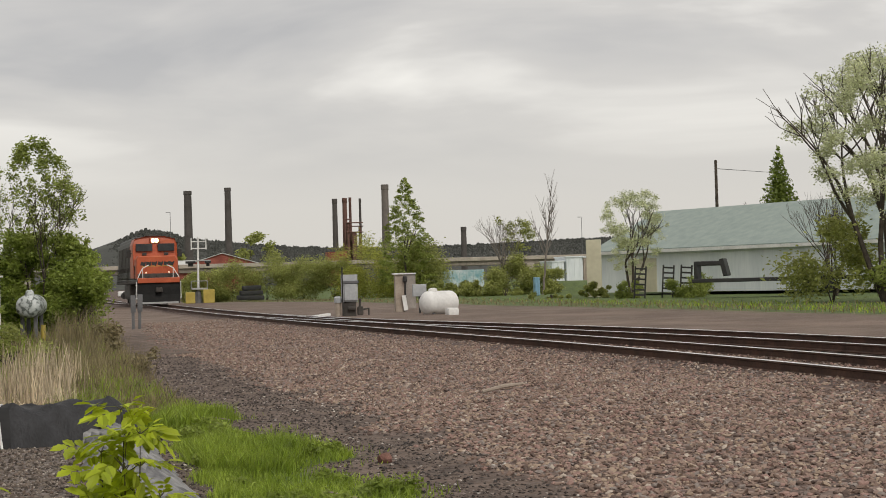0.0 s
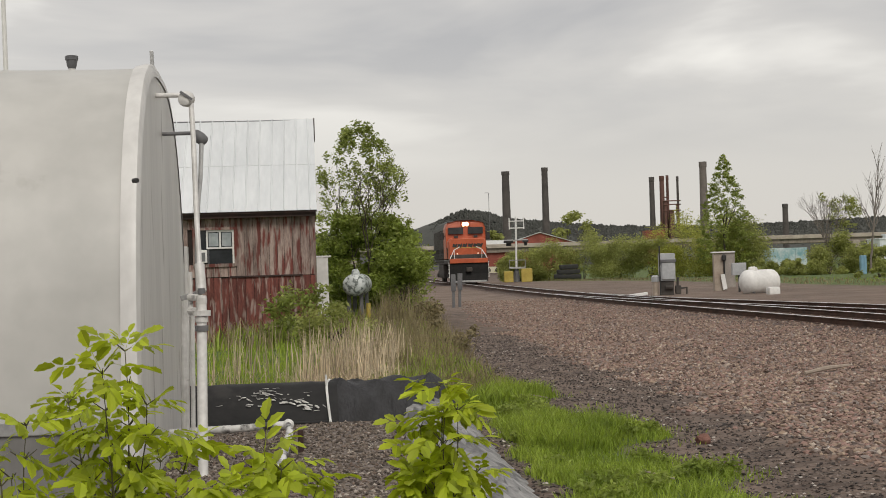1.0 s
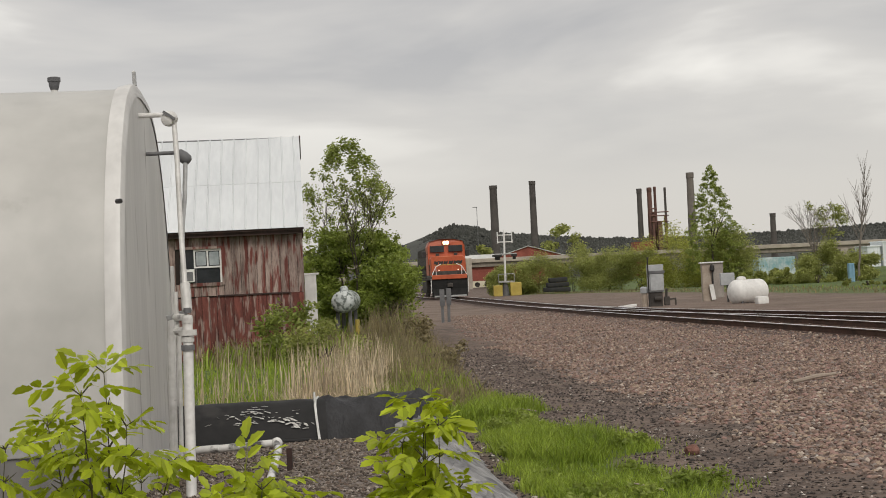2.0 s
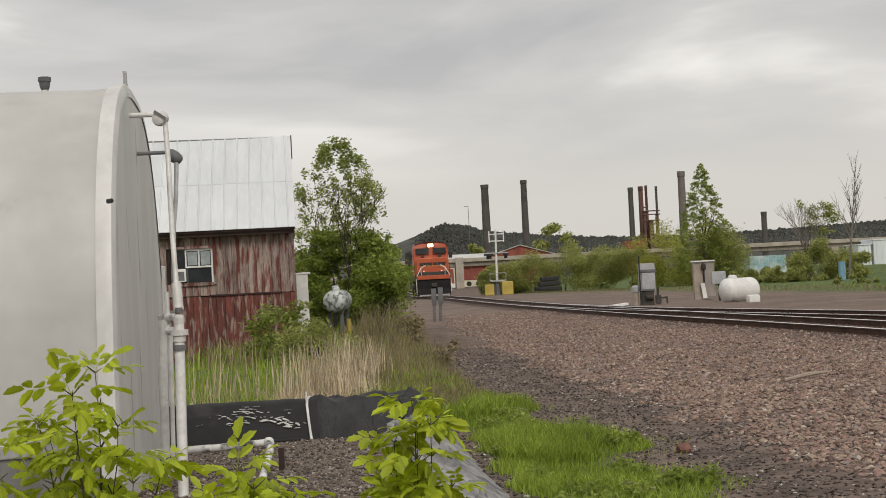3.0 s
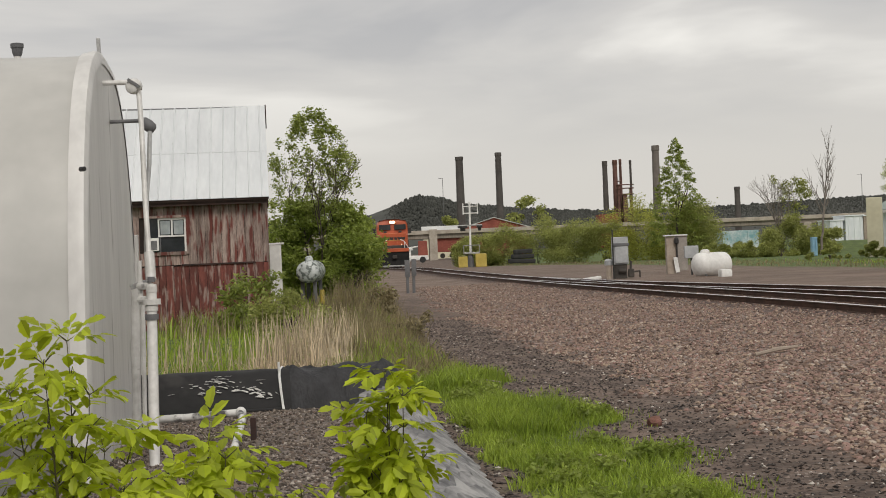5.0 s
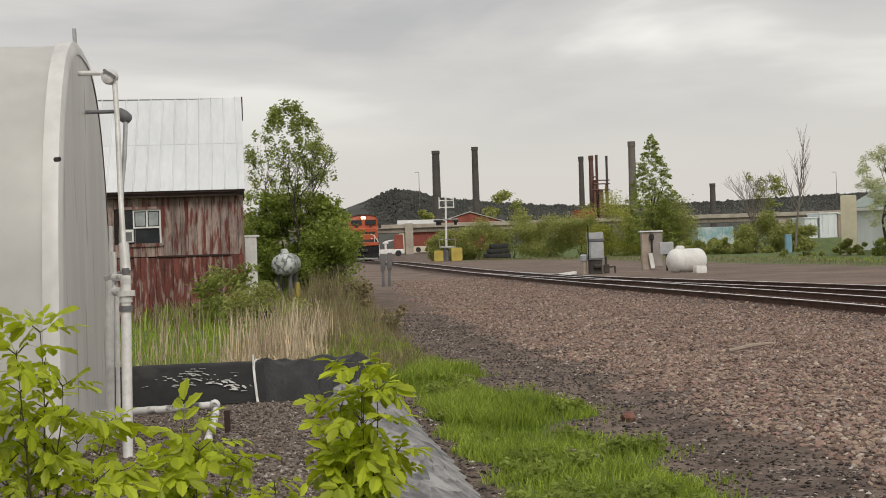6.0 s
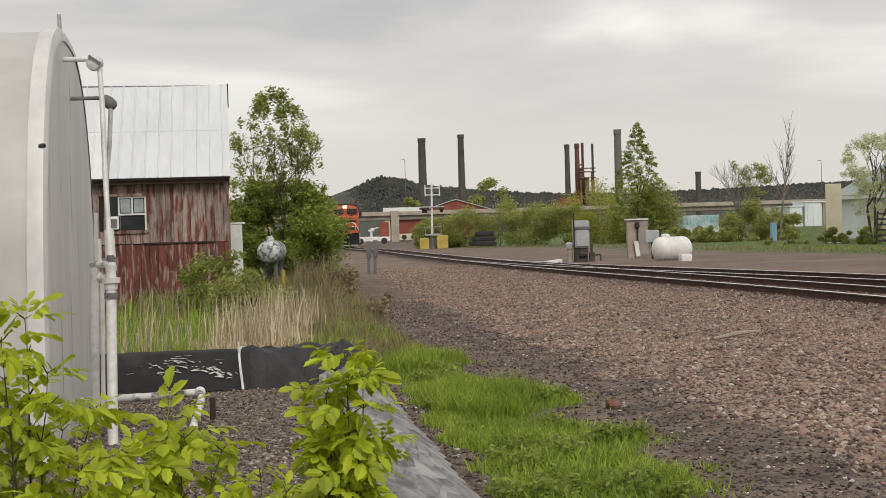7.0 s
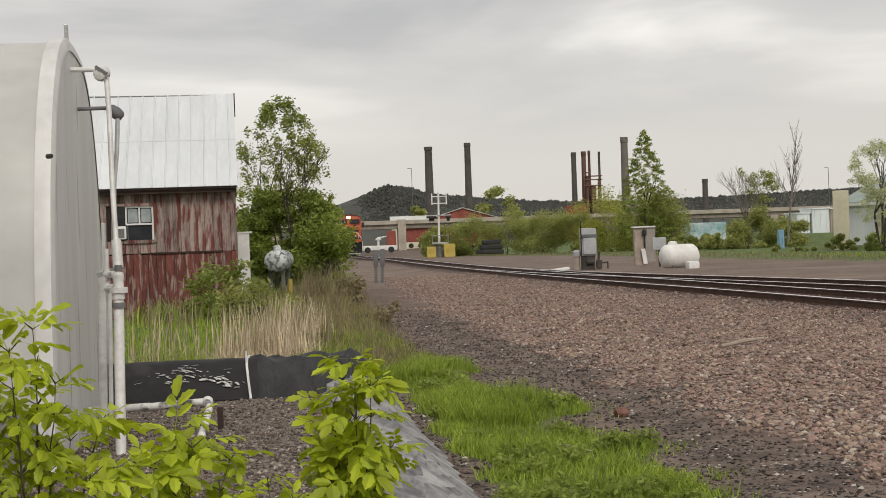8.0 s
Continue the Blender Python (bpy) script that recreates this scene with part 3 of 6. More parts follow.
# ---- locomotive ----
def locomotive():
    t = thing("locomotive", "orange diesel locomotive with black stripes and lit headlight, receding", "locomotive")
    W = 1.53
    bm = bmesh.new()
    box(bm, -1.36, 1.36, 5.2, 21.5, 1.75, 4.25, bevel=0.1)
    box(bm, -1.2, 1.2, 5.2, 21.3, 4.2, 4.5, bevel=0.1)
    hood = part("hood", bm, M["black_paint"], t, "dark hood behind the cab")
    for k in range(9):
        bm = bmesh.new()
        box(bm, -1.39, -1.352, 6 + k * 1.6, 7.2 + k * 1.6, 2.2, 3.9, bevel=0.01)
        part("hood_door", bm, M["grime"], hood)
    for k in range(3):
        bm = bmesh.new()
        lathe(bm, [(0, 0.6), (0.22, 0.6), (0.25, 0.5)], (0, 15.5 + k * 1.9, 4.48), (0, 0, 1), 16)
        part("radiator_fan", bm, M["grime"], hood)
    # cab: a wide block with a sloping crown and chamfered sides
    bm = bmesh.new()
    prof = [(-W, 1.75), (W, 1.75), (W, 3.9), (W - 0.16, 4.28), (0.62, 4.44), (-0.62, 4.44), (-W + 0.16, 4.28), (-W, 3.9)]
    rings = []
    for y, inset in ((2.35, 0.06), (2.5, 0.0), (5.3, 0.0)):
        rings.append([bm.verts.new((x * (1 - inset * 0.4), y + (0.25 * (z - 3.2) if y < 2.4 and z > 3.2 else 0), z)) for x, z in prof])
    for p, q in zip(rings, rings[1:]):
        for k in range(8):
            bm.faces.new((p[k], p[(k + 1) % 8], q[(k + 1) % 8], q[k]))
    bm.faces.new(rings[0])
    bm.faces.new(rings[-1])
    cab = part("cab", bm, M["orange"], t, "orange cab")
    # nose
    bm = bmesh.new()
    prof = [(-1.46, 1.72), (1.46, 1.72), (1.46, 2.95), (1.3, 3.17), (-1.3, 3.17), (-1.46, 2.95)]
    rings = []
    for y, s, drop in ((0.95, 0.93, 0.06), (1.1, 0.985, 0.02), (2.5, 1.0, 0.0)):
        rings.append([bm.verts.new((x * s, y, z - (drop * (z - 1.7)))) for x, z in prof])
    for p, q in zip(rings, rings[1:]):
        for k in range(6):
            bm.faces.new((p[k], p[(k + 1) % 6], q[(k + 1) % 6], q[k]))
    bm.faces.new(rings[0])
    bm.faces.new(rings[-1])
    nose = part("nose", bm, M["orange"], t, "orange nose with dark lettering")
    bm = bmesh.new()
    box(bm, -0.36, 0.36, 0.925, 0.96, 1.75, 2.55, bevel=0.015)
    part("nose_door", bm, M["orange"], nose)
    bm = bmesh.new()
    box(bm, -1.36, 1.36, 0.86, 0.93, 1.62, 2.02, bevel=0.03)
    for k in range(5):
        box(bm, -1.1 + k * 0.5, -0.86 + k * 0.5, 0.80, 0.87, 1.66, 1.94, bevel=0.02)
    part("anticlimber", bm, M["grime"], nose, "sooty dark plate across the nose")
    # dark slanted marks across the nose and thin pale stripes
    bm = bmesh.new()
    for k, x in enumerate((-0.98, -0.6, -0.22, 0.2, 0.6, 0.95)):
        box(bm, -0.155, 0.155, -0.012, 0.012, -0.11, 0.11, pose(x, 0.93, 2.64, 0, 14, 0))
        box(bm, -0.05, 0.05, -0.016, 0.0, -0.15, 0.15, pose(x + 0.12, 0.93, 2.64, 0, 24, 0))
    part("lettering", bm, M["black_paint"], nose, "dark slanted marks")
    bm = bmesh.new()
    box(bm, -1.05, 1.05, 0.92, 0.935, 2.47, 2.51)
    part("stripe", bm, M["yellow"], nose)
    # windscreens, number boards, lamps
    for s in (-1, 1):
        bm = bmesh.new()
        box(bm, 0.18 if s > 0 else -1.34, 1.34 if s > 0 else -0.18, 2.26, 2.4, 3.46, 3.95, bevel=0.03)
        ws = part("windscreen", bm, M["glass"], cab, "dark windscreen")
        ws.location.y = 0.06
        bm = bmesh.new()
        box(bm, s * 0.75 - 0.15, s * 0.75 + 0.15, 2.26, 2.36, 3.20, 3.37, bevel=0.015)
        part("marker_board", bm, M["black_paint"], cab)
        bm = bmesh.new()
        lathe(bm, [(0, 0.02), (0.03, 0.15), (0.06, 0.155)], (s * 0.12, 2.44, 4.16), (0, 1, 0), 16)
        part("headlight", bm, M["lamp_on"], cab, "lit warm headlight")
        bm = bmesh.new()
        lathe(bm, [(0, 0.02), (0.02, 0.05), (0.05, 0.055)], (s * 0.78, 0.84, 2.08), (0, 1, 0), 14)
        part("ditch_light", bm, M["ditch_on"], nose, "lit ditch light")
        bm = bmesh.new()
        pts = [(s * 1.42, 0.28, 0.75), (s * 1.40, 0.3, 1.75), (s * 1.05, 0.62, 2.35), (s * 0.62, 0.7, 2.55)]
        pipe(bm, pts, 0.03, 6)
        pipe(bm, [(s * 1.05, 0.62, 2.35), (s * 1.02, 0.62, 1.45)], 0.025, 6)
        part("handrail", bm, M["white_paint"], t, "pale handrail")
        bm = bmesh.new()
        for k in range(4):
            box(bm, s * 1.5 - 0.14 if s > 0 else -1.5 - 0.02, s * 1.5 + 0.02 if s > 0 else -1.5 + 0.14, 0.25, 1.0, 0.45 + k * 0.27, 0.49 + k * 0.27)
        box(bm, s * 1.5 - 0.02, s * 1.5 + 0.02, 0.2, 0.25, 0.4, 1.5)
        part("step", bm, M["white_paint"], t)
        bm = bmesh.new()
        pipe(bm, [(s * 1.5, 1.6, 1.6), (s * 1.5, 1.6, 2.5), (s * 1.5, 5.0, 2.5)], 0.025, 6)
        for k in range(12):
            rod(bm, (s * 1.52, 6 + k * 1.3, 1.5), (s * 1.52, 6 + k * 1.3, 2.5), 0.02, 0.02, 6)
        rod(bm, (s * 1.52, 6, 2.5), (s * 1.52, 20.3, 2.5), 0.02, 0.02, 6)
        part("side_rail", bm, M["grime"], t)
        bm = bmesh.new()
        box(bm, s * 1.78 - 0.16, s * 1.78 + 0.16, 3.2, 3.3, 3.1, 3.6, bevel=0.02)
        rod(bm, (s * 1.5, 3.25, 3.35), (s * 1.7, 3.25, 3.35), 0.025)
        part("mirror", bm, M["black_paint"], cab)
    bm = bmesh.new()
    box(bm, -0.36, 0.36, 2.47, 2.7, 4.0, 4.34, bevel=0.05)
    part("headlight_housing", bm, M["orange"], cab)
    bm = bmesh.new()
    box(bm, -1.5, 1.5, 0.25, 21.8, 1.38, 1.62, bevel=0.04)
    part("platform", bm, M["grime"], t)
    bm = bmesh.new()
    box(bm, -1.42, 1.42, 0.1, 0.3, 1.42, 1.74, bevel=0.03)
    part("anticlimber", bm, M["orange"], t, "orange bar with pale edge")
    bm = bmesh.new()
    put(bm, [(-1.45, 0.22, 1.4), (1.45, 0.22, 1.4), (1.45, 0.15, 0.7), (-1.45, 0.15, 0.7), (1.25, -0.15, 0.12), (-1.25, -0.15, 0.12), (-1.45, 0.5, 1.4), (1.45, 0.5, 1.4), (1.45, 0.5, 0.12), (-1.45, 0.5, 0.12)],
        [(0, 1, 2, 3), (3, 2, 4, 5), (0, 6, 7, 1), (1, 7, 8, 4, 2), (0, 3, 5, 9, 6), (5, 4, 8, 9), (6, 9, 8, 7)])
    part("pilot", bm, M["soot"], t, "black snowplough pilot")
    bm = bmesh.new()
    box(bm, -1.3, 1.3, -0.17, -0.13, 0.1, 0.22, bevel=0.01)
    part("plough_edge", bm, M["steel"], t)
    bm = bmesh.new()
    box(bm, -0.22, 0.22, -0.25, 0.2, 0.82, 1.12, bevel=0.06)
    part("coupler", bm, M["grime"], t)
    bm = bmesh.new()
    box(bm, -1.4, 1.4, 8.2, 14.0, 0.35, 1.4, bevel=0.18)
    part("fuel_tank", bm, M["grime"], t)
    axles = []
    for y0 in (2.4, 15.2):
        bm = bmesh.new()
        for s in (-1, 1):
            box(bm, s * 1.02 - 0.09, s * 1.02 + 0.09, y0 - 0.4, y0 + 4.6, 0.5, 0.95, bevel=0.04)
            for k in range(3):
                box(bm, s * 1.12 - 0.1, s * 1.12 + 0.1, y0 + 0.1 + k * 1.9, y0 + 0.5 + k * 1.9, 0.4, 0.75, bevel=0.04)
        part("truck_frame", bm, M["grime"], t)
        for k in range(3):
            bm = bmesh.new()
            for s in (-1, 1):
                lathe(bm, [(-0.07, 0.2), (-0.07, 0.5), (0.05, 0.53), (0.05, 0.2)], (s * 0.75, 0, 0), (s * 1.0, 0, 0), 20)
            rod(bm, (-0.75, 0, 0), (0.75, 0, 0), 0.09)
            ax = part("wheelset", bm, M["grime"], t, "steel wheels on an axle")
            ax.location = (0, y0 + 0.3 + k * 1.9, 0.53)
            axles.append((ax, y0 + 0.3 + k * 1.9))
    bm = bmesh.new()
    for x, h in ((-0.5, 0.35), (0.3, 0.55)):
        rod(bm, (x, 3.6, 4.4), (x, 3.6, 4.4 + h), 0.02, 0.01, 6)
    box(bm, -0.5, 0.5, 3.0, 3.9, 4.4, 4.52, bevel=0.04)
    part("roof_gear", bm, M["grime"], cab)
    for ob in t.children_recursive:
        if ob.type == "MESH" and ob.name.split(".")[0] not in ("wheelset", "truck_frame"):
            for v in ob.data.vertices:
                v.co.z *= 1.09
    return t, axles


LOCO, AXLES = locomotive()
# seconds and the distance of the locomotive's front along the valley
LOCO_KEYS = ((0.0, 102.6), (0.5, 106.6), (1.0, 110.3), (1.5, 114.2), (2.0, 118.3), (3.5, 131.0), (4.5, 140.3), (6.0, 155.0), (6.5, 160.0), (8.0, 175.0))


def loco_at(t):
    return float(np.interp(t, [k[0] for k in LOCO_KEYS], [k[1] for k in LOCO_KEYS]))


def motions():
    rows = []
    for t in np.arange(0, 8.01, 0.5):
        y = loco_at(t)
        x0, x1 = float(track_a(y + 2)), float(track_a(y + 20))
        rows.append((float(t), pose(float(track_a(y)), y, RAIL_TOP - float(rail_drop(y + 8)), 0, 0, math.degrees(math.atan2(x0 - x1, 18.0)))))
    walk(LOCO, rows)
    for ax, y in AXLES:
        walk(ax, [(k / 15, pose(0, y, 0.53, -math.degrees((loco_at(k / 15) - loco_at(0)) / 0.53), 0, 0)) for k in range(121)])


# ---- barn ----
def barn():
    """Origin at the near corner of the front wall; x along the front, y back."""
    m = pose(-3.05, 34.62, 0.0, 0, 0, 5.2)
    t = thing("barn", "weathered red board barn with a pale sheet-metal roof", "barn", m)
    L, D, H, R = 8.0, 5.8, 3.02, 2.37
    bm = bmesh.new()
    put(bm, [(-L, 0.06, -0.1), (-0.02, 0.06, -0.1), (-0.02, D, -0.1), (-L, D, -0.1), (-L, 0.06, H), (-0.02, 0.06, H), (-0.02, D, H), (-L, D, H), (-L, D / 2, H + R - 0.1), (-0.02, D / 2, H + R - 0.1)],
        [(0, 1, 5, 4), (1, 2, 6, 9, 5), (2, 3, 7, 6), (3, 0, 4, 8, 7), (4, 5, 9, 8), (6, 7, 8, 9), (0, 3, 2, 1)])
    wall = part("wall", bm, M["barn_core"], t, "board wall")
    rng = random.Random(5)
    wx0, wx1, wz0, wz1 = -2.78, -1.88, 1.83, 2.62
    x = -L
    while x < -0.03:
        w = min(rng.uniform(0.14, 0.22), -x)
        for z0, z1, mat in ((-0.1, 1.5 + rng.uniform(-0.03, 0.03), "boards_low"), (1.515, H - 0.01, "boards_high")):
            spans = [(z0, z1)]
            if x + w > wx0 and x < wx1 and z1 > wz1:
                spans = [(z0, wz0 - 0.02), (wz1 + 0.02, z1)]
            for a, b in spans:
                bm = bmesh.new()
                d = rng.uniform(0, 0.012)
                box(bm, x + 0.004, x + w - 0.004, 0.0 + d, 0.045 + d, a, b, bevel=0.004)
                p = part("plank", bm, M[mat], wall)
        x += w
    # end wall boards
    for k in range(30):
        y = 0.08 + k * 0.19
        top = H + R * (1 - abs(y + 0.09 - D / 2) / (D / 2)) - 0.15
        bm = bmesh.new()
        box(bm, -0.018, 0.025, y, y + 0.18, -0.1, top)
        part("plank", bm, M["boards_high"], wall)
    # roof: two courses of ribbed sheets on each slope
    n = math.hypot(D / 2 + 0.35, R * (1 + 0.7 / D))
    for side in (0, 1):
        bm = bmesh.new()
        z0 = H - 0.03
        y0 = -0.3
        if side == 0:
            put(bm, [(-L - 0.2, y0, z0 - 0.02), (0.07, y0, z0 - 0.02), (0.07, D / 2, H + R - 0.02), (-L - 0.2, D / 2, H + R - 0.02), (-L - 0.2, y0, z0 + 0.05), (0.07, y0, z0 + 0.05), (0.07, D / 2, H + R + 0.05), (-L - 0.2, D / 2, H + R + 0.05)], CUBE8)
        else:
            put(bm, [(-L - 0.2, D / 2, H + R - 0.02), (0.07, D / 2, H + R - 0.02), (0.07, D + 0.3, z0 - 0.02), (-L - 0.2, D + 0.3, z0 - 0.02), (-L - 0.2, D / 2, H + R + 0.05), (0.07, D / 2, H + R + 0.05), (0.07, D + 0.3, z0 + 0.05), (-L - 0.2, D + 0.3, z0 + 0.05)], CUBE8)
        roof = part("roof", bm, M["dark_wood"], t, "pale sheet-metal roof")
        if side:
            continue
        yy = np.array([y0 - 0.03, D / 2 * 0.42, D / 2 + 0.02])
        slope = (H + R - z0) / (D / 2 - y0)
        sheet = 0.3
        for c in range(2):
            lift = 0.058 + (0.0 if c == 0 else 0.0) + (0.012 if c == 1 else 0)
            a, b = yy[c], yy[c + 1] + (0.06 if c == 0 else 0)
            za, zb = z0 + slope * (a - y0), z0 + slope * (b - y0)
            x = -L - 0.2
            while x < 0.06:
                w = min(sheet, 0.07 - x)
                bm = bmesh.new()
                prof = [(x, 0.0), (x + 0.008, 0.03), (x + 0.03, 0.03), (x + 0.04, 0.004), (x + w, 0.004)]
                lo = [bm.verts.new((u, a, za + lift + h)) for u, h in prof]
                hi = [bm.verts.new((u, b, zb + lift + h)) for u, h in prof]
                lo2 = [bm.verts.new((u, a, za + lift - 0.006)) for u, h in prof]
                for k in range(4):
                    bm.faces.new((lo[k], lo[k + 1], hi[k + 1], hi[k]))
                    bm.faces.new((lo2[k], lo2[k + 1], lo[k + 1], lo[k]))
                part("roof_sheet", bm, M["roof_metal"], roof)
                x += sheet
    bm = bmesh.new()
    rod(bm, (-L - 0.2, D / 2, H + R + 0.09), (0.09, D / 2, H + R + 0.03), 0.035, 0.035, 6)
    part("ridge_cap", bm, M["grey_dark"], t)
    bm = bmesh.new()
    box(bm, 0.07, 0.1, D / 2 - 0.04, D / 2 + 0.04, H + R - 0.5, H + R + 0.1)
    part("rake_trim", bm, M["dark_wood"], t)
    bm = bmesh.new()
    box(bm, -L - 0.1, 0.05, -0.24, -0.2, H - 0.14, H - 0.03, bevel=0.01)
    part("fascia", bm, M["dark_wood"], t, "dark eave board")
    # window
    bm = bmesh.new()
    box(bm, wx0, wx1, 0.05, 0.14, wz0, wz1)
    win = part("window", bm, M["glass"], t, "small window with mismatched panes")
    for b4 in ((wx0 - 0.06, wx0, wz0 - 0.06, wz1 + 0.06), (wx1, wx1 + 0.06, wz0 - 0.06, wz1 + 0.06), (wx0, wx1, wz1, wz1 + 0.06), (wx0, wx1, wz0 - 0.08, wz0)):
        bm = bmesh.new()
        box(bm, b4[0], b4[1], -0.035, 0.05, b4[2], b4[3], bevel=0.006)
        part("frame", bm, M["boards_high"], win, "weathered grey-brown frame")
    cx = wx0 + 0.29
    cz = wz0 + 0.39
    mid = (cx + wx1) / 2
    for b4 in ((cx - 0.035, cx, cz - 0.04, wz1), (cx, wx1 - 0.045, cz - 0.04, cz), (wx1 - 0.045, wx1, wz0, wz1), (cx, wx1 - 0.045, wz1 - 0.045, wz1), (mid - 0.04, mid, cz, wz1 - 0.045)):
        bm = bmesh.new()
        box(bm, b4[0], b4[1], 0.005, 0.047, b4[2], b4[3], bevel=0.004)
        part("muntin", bm, M["white_paint"], win, "white sash bar")
    for x0, x1 in ((cx, mid - 0.04), (mid, wx1 - 0.045)):
        bm = bmesh.new()
        box(bm, x0 + 0.02, x1 - 0.02, 0.03, 0.044, cz + 0.02, wz1 - 0.065, bevel=0.006)
        part("pane", bm, M["pane_light"], win)
    bm = bmesh.new()
    box(bm, cx, cx + 0.02, 0.02, 0.05, wz0, cz - 0.04)
    part("muntin", bm, M["grey_dark"], win)
    bm = bmesh.new()
    box(bm, wx0 + 0.01, cx - 0.02, -0.10, 0.04, wz0 + 0.03, wz0 + 0.33, bevel=0.015)
    part("vent_box", bm, M["white_paint"], win, "small white box in the lower pane")
    bm = bmesh.new()
    box(bm, wx0 + 0.05, cx - 0.06, -0.108, -0.09, wz0 + 0.06, wz0 + 0.27, bevel=0.006)
    part("grille", bm, M["grey_dark"], win)
    bm = bmesh.new()
    box(bm, -2.0, -0.3, -0.03, -0.004, 1.49, 1.53, bevel=0.006)
    part("batten", bm, M["dark_wood"], t, "dark batten between the two courses of boards")
    return t


CUBE8 = ((0, 3, 2, 1), (4, 5, 6, 7), (0, 1, 5, 4), (1, 2, 6, 5), (2, 3, 7, 6), (3, 0, 4, 7))
barn()


# ---- hoop greenhouse: origin under the crown of its end wall ----
def hoop(k, n=28, w=2.72, h=3.37):
    """Point k of n of the hoop: y across, z up; steep sides and a round crown."""
    a = math.pi * k / n
    c, s = math.cos(a), math.sin(a)
    return 0.92 - w * math.copysign(abs(c) ** 0.74, c), h * abs(s) ** 0.74


def greenhouse():
    m = pose(-2.43, 12.25, 0.0, 0, 0, 6.4)
    t = thing("greenhouse", "hoop greenhouse covered in dull milky plastic film", "greenhouse", m)
    L, N = 9.0, 40
    bm = bmesh.new()
    rings = []
    rng = random.Random(3)
    for j in range(46):
        x = -0.05 - L * j / 45
        sag = 0.012 * abs(math.sin(math.pi * j / 45 * 7.5))
        ring = []
        for k in range(N + 1):
            y, z = hoop(k, N)
            q = 1 - sag / 3.0
            ring.append(bm.verts.new((x, y * q + 0.008 * math.sin(k * 2.1 + j * 0.6), z * q + 0.03 + 0.004 * math.sin(k * 1.3 + j))))
        rings.append(ring)
    for p, q in zip(rings, rings[1:]):
        for k in range(N):
            bm.faces.new((p[k], p[k + 1], q[k + 1], q[k]))
    part("film_cover", bm, M["plastic_film"], t, "milky plastic film, slightly slack", smooth=True)
    # film wrapped round the end hoop, one swept tube
    bm = bmesh.new()
    pts = [Vector((0, *hoop(k, N))) for k in range(N + 1)]
    rings = []
    for k, q in enumerate(pts):
        d = (pts[min(k + 1, N)] - pts[max(k - 1, 0)]).normalized()
        out = Vector((0, d.z, -d.y))
        if out.dot(q - Vector((0, 0.92, 1.2))) < 0:
            out = -out
        w, h = 0.052, 0.062
        prof = [(-2.3 * w, 0.0), (-2.2 * w, 0.046), (-0.8 * w, h), (0, h * 0.9), (0.45 * w, 0.1 * h), (0.5 * w, -0.05)]
        rings.append([bm.verts.new(q + Vector((u, 0, 0)) + out * v) for u, v in prof])
    for p, q in zip(rings, rings[1:]):
        for k in range(5):
            bm.faces.new((p[k], p[k + 1], q[k + 1], q[k]))
    part("end_hoop", bm, M["film_edge"], t, "thick pale film roll over the end hoop", smooth=True)
    bm = bmesh.new()
    vs = [bm.verts.new((0.016, 0.92 + (y - 0.92) * 0.992, z * 0.99)) for y, z in (hoop(k, N) for k in range(N + 1))]
    v2 = [bm.verts.new((-0.03, v.co.y, v.co.z)) for v in vs]
    bm.faces.new(vs)
    bm.faces.new(v2[::-1])
    for k in range(N):
        bm.faces.new((vs[k], vs[k + 1], v2[k + 1], v2[k]))
    part("end_wall", bm, M["film_end"], t, "stained film end wall")
    bm = bmesh.new()
    box(bm, 0.016, 0.06, 3.42, 3.58, 0, 1.9, bevel=0.01)
    part("end_trim", bm, M["film_edge"], t)
    bm = bmesh.new()
    box(bm, -L, -0.3, -1.84, -1.80, 0.5, 0.6, bevel=0.008)
    part("base_rail", bm, M["steel"], t, "grey rail along the base")
    bm = bmesh.new()
    box(bm, -L, -0.1, -1.82, -1.78, 0.0, 0.5, bevel=0.005)
    part("skirt", bm, M["skirt"], t, "translucent skirt coloured dark for the dim interior behind it")
    bm = bmesh.new()
    rod(bm, (-0.76, 0.93, 3.2), (-0.76, 0.93, 3.50), 0.03)
    vent = part("vent_pipe", bm, M["pvc_dirty"], t, "grimy vent pipe")
    bm = bmesh.new()
    lathe(bm, [(0, 0.034), (0.03, 0.045), (0.07, 0.05), (0.075, 0.058), (0.11, 0.058), (0.115, 0.045)], (-0.76, 0.93, 3.47), (0, 0, 1), 14)
    part("vent_cap", bm, M["grey_dark"], vent, "dark cap")
    bm = bmesh.new()
    box(bm, 0.05, 0.07, 0.62, 0.66, 3.0, 3.55, pose(0, 0, 0, 0, -1.5, 0), bevel=0.005)
    part("peak_post", bm, M["steel"], t)
    bm = bmesh.new()
    box(bm, 0.045, 0.075, 0.60, 0.68, 3.38, 3.57, pose(0, 0, 0, 0, -1.5, 0), bevel=0.005)
    part("peak_plate", bm, M["steel"], t)
    bm = bmesh.new()
    rod(bm, (0.01, -1.80, 2.28), (0.04, -1.83, 2.28), 0.018)
    part("grommet", bm, M["black_paint"], t)


greenhouse()


